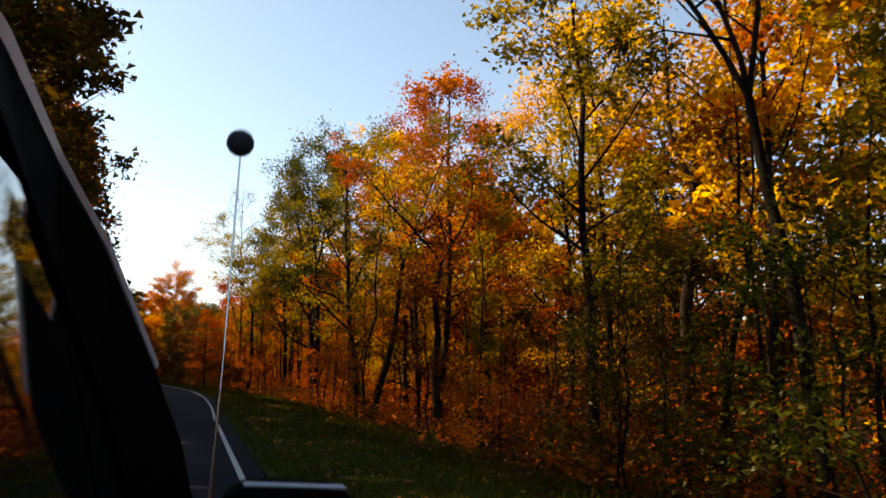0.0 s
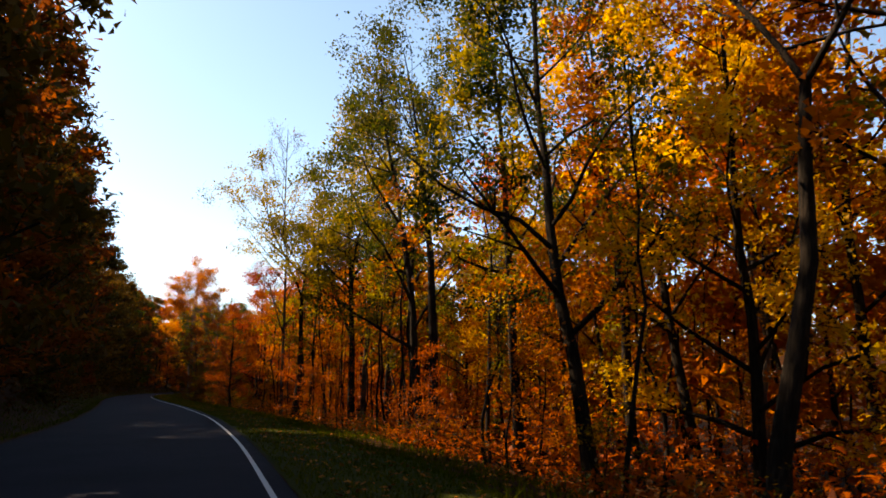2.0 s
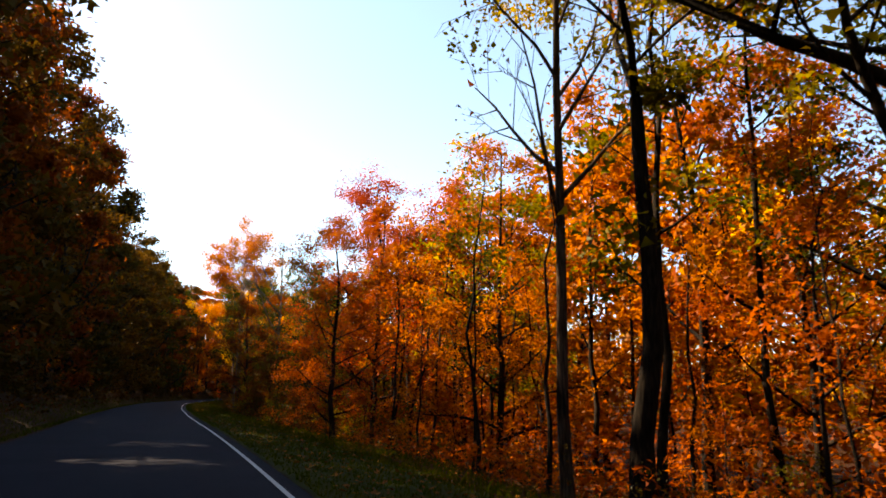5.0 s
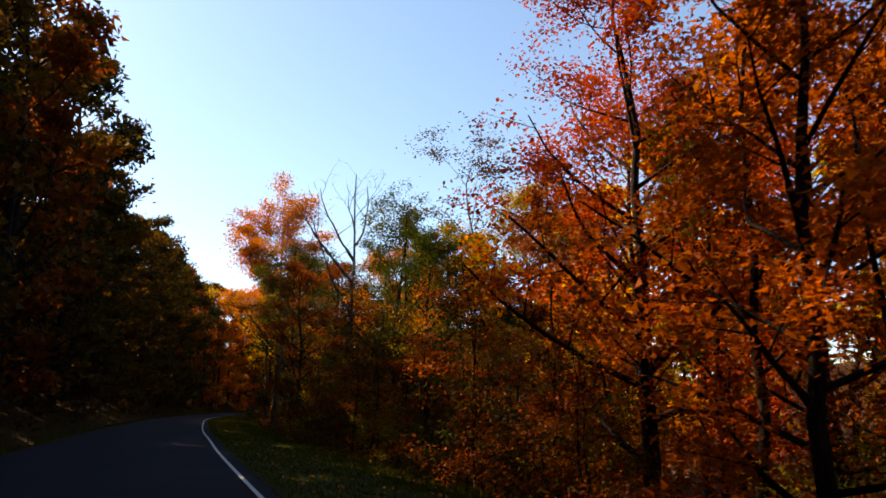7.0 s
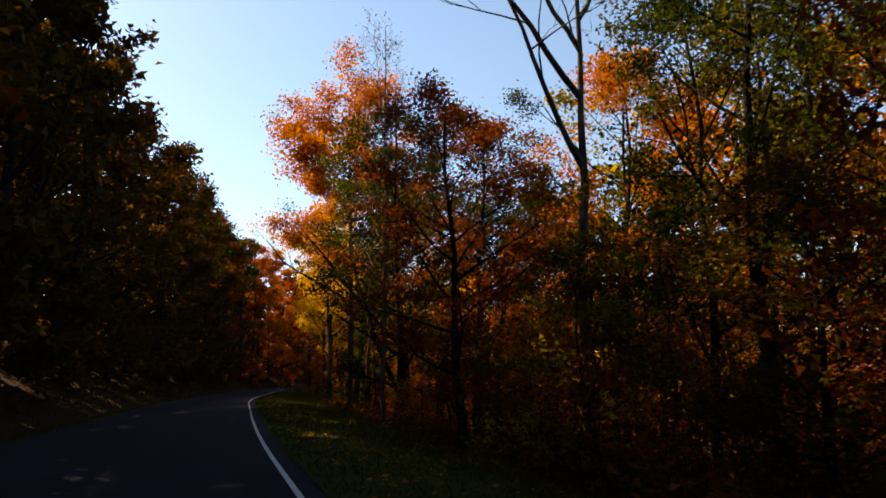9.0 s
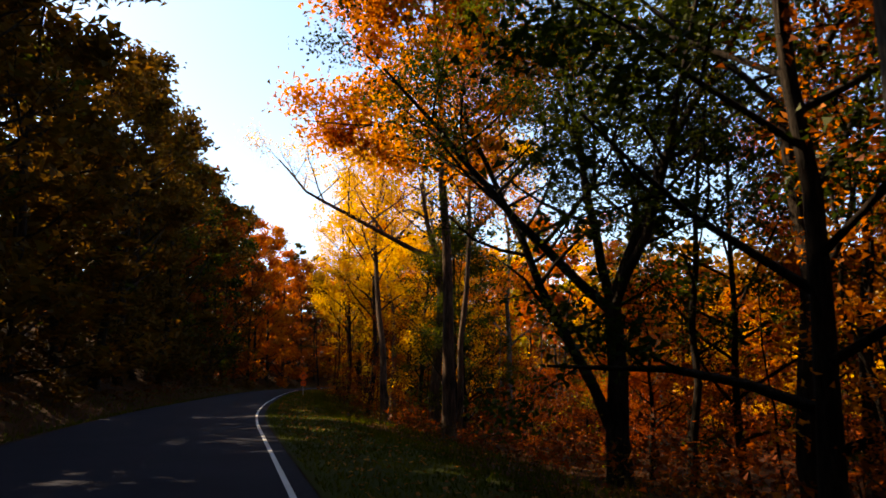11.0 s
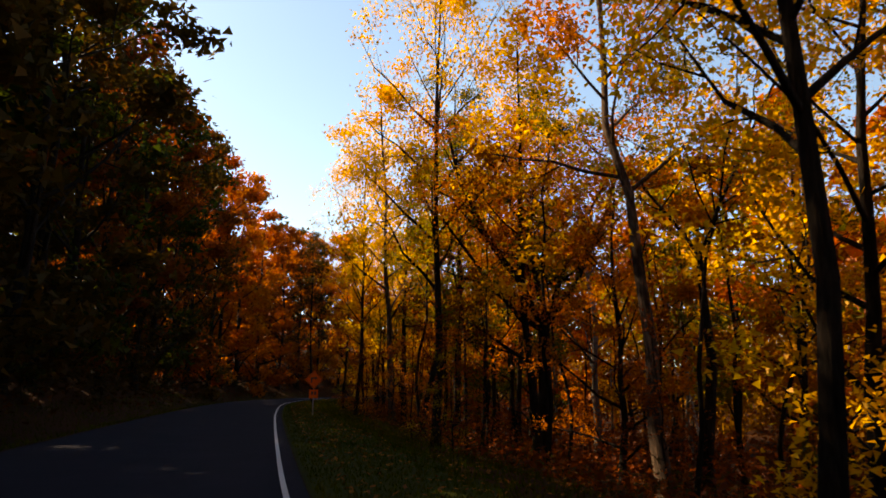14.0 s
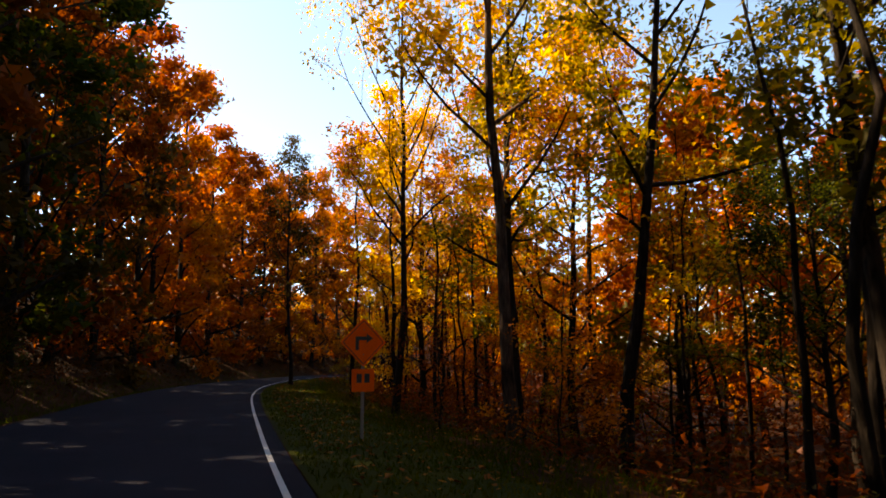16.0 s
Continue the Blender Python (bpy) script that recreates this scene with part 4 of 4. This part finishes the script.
# ---- grass and fallen leaves ----
def blades(name, count, r_lo, r_hi, y_lo, y_hi, tall, mat, seed):
    g = np.random.default_rng(seed)
    y = g.uniform(y_lo, y_hi, count)
    r = g.uniform(r_lo, r_hi, count)
    x = edge_x(y) + r
    z = land_z(x, y) + 0.03
    a = g.uniform(0, 6.28, count)
    h = tall * g.uniform(0.5, 1.4, count)
    w = 0.012 + 0.012 * g.uniform(0, 1, count)
    dx, dy = np.cos(a), np.sin(a)
    lean = g.normal(0, 0.4, (2, count)) * h
    v = np.stack([np.stack([x - dx * w, y - dy * w, z], -1), np.stack([x + dx * w, y + dy * w, z], -1), np.stack([x + lean[0], y + lean[1], z + h], -1)], 1)
    return mesh_of(name, v.reshape(-1, 3), np.arange(count * 3).reshape(-1, 3), mat)


edge_grass = new("grass", blades("edge_grass", 26000, 3.2, 7.0, 0, 285, 0.20, GRASS, 8))
tagged(edge_grass, "longer dry grass along the edge of the woods", "grass", kind="stuff")
bank_grass = new("grass", blades("bank_grass", 22000, -9.6, -6.2, 0, 300, 0.14, GRASS, 9))
tagged(bank_grass, "rough grass at the foot of the roadside bank", "grass", kind="stuff")
grass = new("grass", blades("grass", 84000, 0.42, 4.6, 0, 285, 0.075, GRASS, 3))
tagged(grass, "dark green grass blades on the roadside verge", "grass", kind="stuff")


def litter(name, count, r_lo, r_hi, y_lo, y_hi, size, seed, bias):
    g = np.random.default_rng(seed)
    y = g.uniform(y_lo, y_hi, count)
    r = r_lo + (r_hi - r_lo) * g.uniform(0, 1, count) ** bias
    x = edge_x(y) + r
    c = np.stack([x, y, land_z(x, y) + 0.05 + 0.03 * g.uniform(0, 1, count)], -1)
    a = g.uniform(0, 6.28, count)
    s = size * g.uniform(0.6, 1.4, count)
    u = np.stack([np.cos(a), np.sin(a), g.normal(0, 0.3, count)], -1) * s[:, None]
    w = np.stack([-np.sin(a), np.cos(a), g.normal(0, 0.3, count)], -1) * s[:, None] * 0.6
    v = np.stack([c - u, c + w, c + u, c - w], 1)
    return mesh_of(name, v.reshape(-1, 3), np.arange(count * 4).reshape(-1, 4), FALLEN)


fallen_leaves = new("fallen_leaves", litter("fallen_leaves", 30000, 0.9, 22, 0, 290, 0.06, 5, 1.3))
tagged(fallen_leaves, "dry orange and brown leaves fallen on the ground", "fallen leaves", kind="stuff")


# ---- the warning sign by the bend ----
def paint(name, colour, rough=0.5, metal=0.0, coat=0.0, bump=0.05):
    lo, hi = tuple(c * 0.8 for c in colour), tuple(min(1, c * 1.12) for c in colour)
    return surface(name, [(0.3, lo), (0.5, colour), (0.7, hi)], 2.0, 25, rough, bump, 60, metal, 0.5, coat)


SIGN_FACE = surface("sign_orange", [(0.3, (0.62, 0.075, 0.002)), (0.5, (0.78, 0.10, 0.003)), (0.7, (0.84, 0.125, 0.004))], 2.0, 25, 0.7, 0.05, 60, 0.0, 0.08)
SIGN_BLACK = paint("sign_black", (0.012, 0.012, 0.012), 0.5)
STEEL = paint("galvanised_steel", (0.22, 0.22, 0.21), 0.5, 0.8)


def plate(points, depth, mat, name):
    """An upright plate in the x-z plane from its outline, with a small bevel."""
    bm = bmesh.new()
    face = bm.faces.new([bm.verts.new((x, 0, z)) for x, z in points])
    made = bmesh.ops.extrude_face_region(bm, geom=[face])
    for v in (g for g in made["geom"] if isinstance(g, bmesh.types.BMVert)):
        v.co.y += depth
    bmesh.ops.recalc_face_normals(bm, faces=bm.faces)
    bmesh.ops.bevel(bm, geom=list(bm.edges), offset=min(0.004, depth * 0.3), segments=1, affect="EDGES")
    me = bpy.data.meshes.new(name)
    bm.to_mesh(me)
    bm.free()
    me.materials.append(mat)
    return me


def rounded(points, radius, steps=4):
    out = []
    n = len(points)
    for i in range(n):
        p, a, b = (Vector(points[j % n]) for j in (i, i - 1, i + 1))
        u, v = (a - p).normalized() * radius, (b - p).normalized() * radius
        for k in range(steps + 1):
            t = k / steps
            out.append(tuple((p + u) * (1 - t) ** 2 + p * 2 * t * (1 - t) + (p + v) * t * t))
    return out


def box(name, size, mat, bevel=0.01, segments=2):
    bm = bmesh.new()
    bmesh.ops.create_cube(bm, size=1)
    bmesh.ops.scale(bm, vec=size, verts=bm.verts)
    if bevel:
        bmesh.ops.bevel(bm, geom=list(bm.edges), offset=bevel, segments=segments, affect="EDGES")
    me = bpy.data.meshes.new(name)
    bm.to_mesh(me)
    bm.free()
    me.materials.append(mat)
    return me


SX, SY = -7.05, 222.0
sz = float(land_z(SX, SY))
sign = tagged(new("road_sign"), "orange diamond warning sign with a black turn arrow", "road sign")
sign.matrix_world = pose(SX, SY, sz, 0, 0, 9)
post_len = 2.55
post = part("post", box("post", (0.07, 0.035, post_len + 0.3), STEEL, 0.008), sign, "grey steel post", pose(0, 0.05, post_len / 2 - 0.15))
d = 0.53
panel = part("sign_panel", plate(rounded([(-d, 0), (0, -d), (d, 0), (0, d)], 0.05), 0.006, SIGN_FACE, "sign_panel"), sign, "", pose(0, 0.02, 1.93 - sz))
part("border", plate(rounded([(-d + 0.05, 0), (0, -d + 0.05), (d - 0.05, 0), (0, d - 0.05)], 0.04) , 0.002, SIGN_BLACK, "border"), panel, "black border", pose(0, -0.002, 0))
part("face", plate(rounded([(-d + 0.075, 0), (0, -d + 0.075), (d - 0.075, 0), (0, d - 0.075)], 0.035), 0.002, SIGN_FACE, "face"), panel, "", pose(0, -0.004, 0))
part("arrow", plate([(-0.185, -0.17), (-0.105, -0.17), (-0.105, 0.045), (0.07, 0.045), (0.07, -0.015), (0.215, 0.085), (0.07, 0.185), (0.07, 0.125), (-0.185, 0.125)], 0.002, SIGN_BLACK, "arrow"),
     panel, "black arrow bent towards the right", pose(0, -0.006, 0))
for bz in (-0.26, 0.26):
    part("bolt", box("bolt", (0.022, 0.010, 0.022), STEEL, 0.004, 1), panel, "steel bolt head", pose(0, -0.008, bz))
advice = part("advisory_plate", plate(rounded([(-0.26, -0.24), (0.26, -0.24), (0.26, 0.24), (-0.26, 0.24)], 0.03), 0.006, SIGN_FACE, "advisory_plate"), sign, "smaller square orange plate", pose(0, 0.02, 1.12 - sz))
for bx in (-0.09, 0.09):
    part("bar", plate([(bx - 0.06, -0.05), (bx + 0.06, -0.05), (bx + 0.06, 0.14), (bx - 0.06, 0.14)], 0.002, SIGN_BLACK, "bar"), advice, "black bar", pose(0, -0.003, 0))


# ---- the car in which the ride begins ----
CAR_PAINT = paint("car_paint", (0.012, 0.014, 0.030), 0.25, 0.3, 0.8, 0.0)
TRIM = paint("black_trim", (0.010, 0.010, 0.012), 0.45)
PILLAR = surface("matt_black", [(0.3, (0.0008, 0.0008, 0.001)), (0.7, (0.0016, 0.0015, 0.002))], 3, 40, 0.95, 0.1, 80, 0.0, 0.02)
CHROME = paint("bright_trim", (0.55, 0.57, 0.62), 0.18, 1.0, 0.0, 0.0)
# pale pillar trim; also the painted sky reflection on the mirrors
TRIM_GLINT = paint("pale_trim_glint", (0.45, 0.48, 0.58), 0.35, 0.3)
RUBBER = paint("tyre_rubber", (0.012, 0.012, 0.012), 0.9)
ALLOY = paint("alloy", (0.35, 0.35, 0.36), 0.3, 1.0)
LAMP_RED = paint("red_lens", (0.25, 0.01, 0.01), 0.15)
LAMP_CLEAR = paint("clear_lens", (0.5, 0.5, 0.5), 0.1)
FOAM = paint("dark_foam", (0.006, 0.006, 0.014), 0.9)

gm, gn, gl = material("car_glass")
glass_bsdf = gn.new("ShaderNodeBsdfPrincipled")
glass_bsdf.inputs["Base Color"].default_value = (0.006, 0.006, 0.007, 1)
glass_bsdf.inputs["Roughness"].default_value = 0.03
gl.new(glass_bsdf.outputs[0], gn.new("ShaderNodeOutputMaterial").inputs[0])
GLASS = gm

car = tagged(new("car"), "dark blue passenger car standing on the asphalt road", "car")
CAR_X = -0.93            # the car's middle line; its flank lies just beside the start of the ride
car.matrix_world = pose(CAR_X, 0, 0.012)


def loft(name, sections, mat, smooth=True, caps=True):
    """A skin over closed rings of equal length, given as lists of points."""
    n = len(sections[0])
    verts = [p for ring in sections for p in ring]
    faces = [(i * n + k, i * n + (k + 1) % n, (i + 1) * n + (k + 1) % n, (i + 1) * n + k) for i in range(len(sections) - 1) for k in range(n)]
    if caps:
        faces += [tuple(range(n))[::-1], tuple(range((len(sections) - 1) * n, len(sections) * n))]
    return mesh_of(name, verts, faces, mat, smooth)


def ring(y, half, low, high, shoulder=0.12, tuck=0.10):
    """A cross-section of the lower body."""
    return [(-half + tuck, y, low), (-half, y, low + 0.22), (-half + 0.01, y, high - shoulder), (-half + 0.12, y, high), (0, y, high + 0.035),
            (half - 0.12, y, high), (half - 0.01, y, high - shoulder), (half, y, low + 0.22), (half - tuck, y, low)]


body = part("body", loft("body", [ring(-2.30, 0.72, 0.42, 0.78), ring(-2.22, 0.82, 0.26, 0.98), ring(-1.7, 0.90, 0.20, 1.04), ring(-0.6, 0.93, 0.18, 1.02),
                                  ring(0.5, 0.93, 0.18, 1.00), ring(1.05, 0.95, 0.18, 0.98), ring(1.45, 0.96, 0.19, 0.95), ring(1.7, 0.93, 0.20, 0.90), ring(2.15, 0.80, 0.24, 0.78), ring(2.28, 0.66, 0.36, 0.62)], CAR_PAINT), car)
roof_rings = []
for y, half, z in ((-1.55, 0.62, 1.50), (-1.1, 0.72, 1.61), (-0.4, 0.76, 1.655), (0.1, 0.75, 1.66), (0.28, 0.72, 1.64)):
    roof_rings.append([(-half, y, z - 0.05), (-half + 0.08, y, z), (0, y, z + 0.03), (half - 0.08, y, z), (half, y, z - 0.05), (half - 0.05, y, z - 0.07), (0, y, z - 0.03), (-half + 0.05, y, z - 0.07)])
part("roof", loft("roof", roof_rings, CAR_PAINT), car)


def rod(points, radii, sides=8):
    w = Wood(1)
    w.tube(points, radii, sides)
    return w


def rail(name, points, width, thick, mat, parent, label=""):
    """A flat bar along points: width across the car, thick along its height."""
    rings = [[(x - width / 2, y, z - thick / 2), (x + width / 2, y, z - thick / 2 + 0.01), (x + width / 2 - 0.01, y, z + thick / 2), (x - width / 2, y, z + thick / 2)] for x, y, z in points]
    return part(name, loft(name, rings, mat, False), parent, label)


def shell(name, size, mat, power=0.6, rings=18, sides=32):
    """A rounded housing: a superellipsoid, flat-sided with soft edges."""
    def soft(v):
        return math.copysign(abs(v) ** power, v)
    sections = []
    for i in range(rings + 1):
        a = math.pi * (i / rings - 0.5) * 0.998
        c, x = soft(math.cos(a)), soft(math.sin(a)) * size[0] / 2
        sections.append([(x, c * soft(math.cos(b)) * size[1] / 2, c * soft(math.sin(b)) * size[2] / 2) for b in (2 * math.pi * k / sides for k in range(sides))])
    return loft(name, sections, mat)


for side in (1, -1):
    outer = [(0.815, 0.20, 1.612), (0.819, 0.45, 1.626), (0.802, 0.75, 1.639), (0.827, 1.0, 1.591), (0.886, 1.2, 1.440), (0.928, 1.3, 1.327), (0.952, 1.38, 1.22), (0.955, 1.46, 1.00)]
    inner = [(0.838, 0.20, 1.565), (0.834, 0.40, 1.573), (0.810, 0.60, 1.580), (0.802, 0.80, 1.541), (0.827, 1.05, 1.410), (0.861, 1.2, 1.256), (0.880, 1.28, 1.15), (0.90, 1.34, 0.97)]
    pillar = part("front_pillar", loft("front_pillar", [[(side * ox, oy, oz), (side * ix, iy, iz), (side * (ix - 0.09), iy + 0.03, iz), (side * (ox - 0.09), oy + 0.03, oz)] for (ox, oy, oz), (ix, iy, iz) in zip(outer, inner)], PILLAR, False), car, "black windscreen pillar")
    rail("trim_strip", [(side * (x + 0.003), y, z + 0.004) for x, y, z in outer[:5]], 0.0025, 0.0025, TRIM_GLINT, pillar, "pale grey trim strip")
    pane_top = [(-0.42, 0.80, 1.60)] + [(y + 0.03, x - 0.012, z + 0.01) for x, y, z in inner]
    pane_v = [(side * (x - deep), y, z) for deep in (0.0, 0.006) for y, x, z in pane_top + [(1.32, 0.90, 0.96), (-0.42, 0.90, 0.96)]]
    m = len(pane_v) // 2
    part("front_window", mesh_of("front_window", pane_v, [tuple(range(m)), tuple(range(2 * m - 1, m - 1, -1))] + [(k, k + m, (k + 1) % m + m, (k + 1) % m) for k in range(m)], GLASS), car, "dark reflecting side window")
    rail("centre_pillar", [(side * 0.74, -0.45, 1.62), (side * 0.87, -0.45, 1.0)], 0.06, 0.12, TRIM, car)
    rail("rear_pillar", [(side * 0.64, -1.45, 1.50), (side * 0.82, -1.95, 1.02)], 0.10, 0.16, CAR_PAINT, car)
    part("side_window", mesh_of("side_window", [(side * 0.685, -1.35, 1.55), (side * 0.755, -0.5, 1.60), (side * 0.88, -0.5, 1.0), (side * 0.82, -1.75, 1.02),
                                               (side * 0.680, -1.35, 1.55), (side * 0.750, -0.5, 1.60), (side * 0.875, -0.5, 1.0), (side * 0.815, -1.75, 1.02)],
                                [(0, 1, 2, 3), (7, 6, 5, 4), (0, 4, 5, 1), (1, 5, 6, 2), (2, 6, 7, 3), (3, 7, 4, 0)], GLASS), car, "dark side window")
    for door_name, door_y, door_len in (("front_door", 0.54, 0.96), ("rear_door", -0.46, 0.92)):
        door = part(door_name, box(door_name, (0.024, door_len, 0.46), CAR_PAINT, 0.010, 2), car, "", pose(side * 0.928, door_y, 0.66))
        part("door_handle", box("door_handle", (0.03, 0.17, 0.028), TRIM, 0.010, 2), door, "black door handle", pose(side * 0.022, -door_len * 0.32, 0.15))
    part("side_sill", box("side_sill", (0.05, 2.1, 0.09), TRIM, 0.02, 2), car, "black side sill", pose(side * 0.90, 0.0, 0.29))
    part("headlamp", box("headlamp", (0.30, 0.10, 0.13), LAMP_CLEAR, 0.04, 3), car, "clear headlamp", pose(side * 0.60, 2.17, 0.66, 0, 0, -side * 20))
    part("tail_lamp", box("tail_lamp", (0.22, 0.08, 0.16), LAMP_RED, 0.03, 2), car, "red tail lamp", pose(side * 0.68, -2.25, 0.82))
    mirror = part("mirror", shell("mirror", (0.135, 0.10, 0.15), PILLAR, 0.42), car, "black door mirror with a painted glint along its top", pose(side * 1.030, 0.76, 1.254, 0, side * 5, 0))
    # added strip that paints the sky's reflection along the housing's top
    part("sky_glint", box("sky_glint", (0.10, 0.004, 0.004), TRIM_GLINT, 0.0015, 1), mirror, "painted strip of sky glint", pose(0, -0.030, 0.0745))
    part("mirror_foot", box("mirror_foot", (0.10, 0.06, 0.05), TRIM, 0.015, 2), mirror, "", pose(-side * 0.12, 0, -0.06))
    for y in (1.40, -1.42):
        tyre_rings, rim_rings = [], []
        for x, r in ((-0.10, 0.24), (-0.105, 0.29), (-0.08, 0.315), (0.08, 0.315), (0.105, 0.29), (0.10, 0.24)):
            tyre_rings.append([(x, r * math.cos(a * math.pi / 14), r * math.sin(a * math.pi / 14)) for a in range(28)])
        for x, r in ((-0.07, 0.06), (-0.085, 0.20), (-0.09, 0.24), (0.09, 0.24), (0.085, 0.20), (0.07, 0.06)):
            rim_rings.append([(x, r * math.cos(a * math.pi / 14), r * math.sin(a * math.pi / 14)) for a in range(28)])
        wheel = part("wheel", loft("rim", rim_rings, ALLOY), car, "alloy wheel", pose(side * 0.80, y, 0.318))
        part("tyre", loft("tyre", tyre_rings, RUBBER, True, False), wheel, "black rubber tyre")

glass_v = []
for lift in (0.0, -0.006):
    for x, y, z in ((-0.72, 0.26, 1.63), (0.72, 0.26, 1.63), (0.84, 1.40, 0.975), (-0.84, 1.40, 0.975)):
        glass_v.append((x, y, z + lift))
part("windscreen", mesh_of("windscreen", glass_v, [(0, 1, 2, 3), (7, 6, 5, 4), (0, 4, 5, 1), (1, 5, 6, 2), (2, 6, 7, 3), (3, 7, 4, 0)], GLASS), car, "dark reflecting windscreen")
part("rear_window", box("rear_window", (1.1, 0.006, 0.66), GLASS, 0.0), car, "dark rear window", pose(0, -1.74, 1.26, -45, 0, 0))
part("bumper", box("bumper", (1.5, 0.14, 0.22), TRIM, 0.05, 3), car, "", pose(0, 2.26, 0.44))
part("bumper", box("bumper", (1.5, 0.12, 0.24), TRIM, 0.05, 3), car, "", pose(0, -2.28, 0.46))
part("grille", box("grille", (0.8, 0.05, 0.12), TRIM, 0.02, 2), car, "", pose(0, 2.27, 0.64))
AX, AY = 1.0, 1.62
mast = rod([(AX - 0.03, AY, 0.86), (AX + 0.004, AY, 1.45), (AX + 0.024, AY, 1.95)], [0.006, 0.003, 0.0022], 6)
antenna = part("antenna", mesh_of("antenna", mast.verts, mast.faces, CHROME, True), car, "thin metal antenna mast")
bm = bmesh.new()
bmesh.ops.create_icosphere(bm, subdivisions=3, radius=0.031)
me_ball = bpy.data.meshes.new("topper")
bm.to_mesh(me_ball)
bm.free()
me_ball.materials.append(FOAM)
part("topper", me_ball, antenna, "dark round foam ball", pose(AX + 0.022, AY, 1.955))


# ---- a bent dead sapling ----
root = Vector((9.7, 209.3))
arch = [(9.7, 209.3, float(land_z(*root)) - 0.1), (9.65, 209.35, -0.8), (9.4, 209.6, 1.2), (8.9, 210.1, 2.55), (8.3, 210.7, 3.0), (7.6, 211.4, 3.0), (7.0, 212.0, 2.65), (6.5, 212.5, 2.2)]
stick = rod(arch, [0.075, 0.07, 0.066, 0.06, 0.052, 0.045, 0.035, 0.02], 7)
bent = tagged(new("bent_sapling", mesh_of("bent_sapling", stick.verts, stick.faces, BARK_PALE, True)), "pale dead sapling bent over in an arch above the brush", "dead sapling")
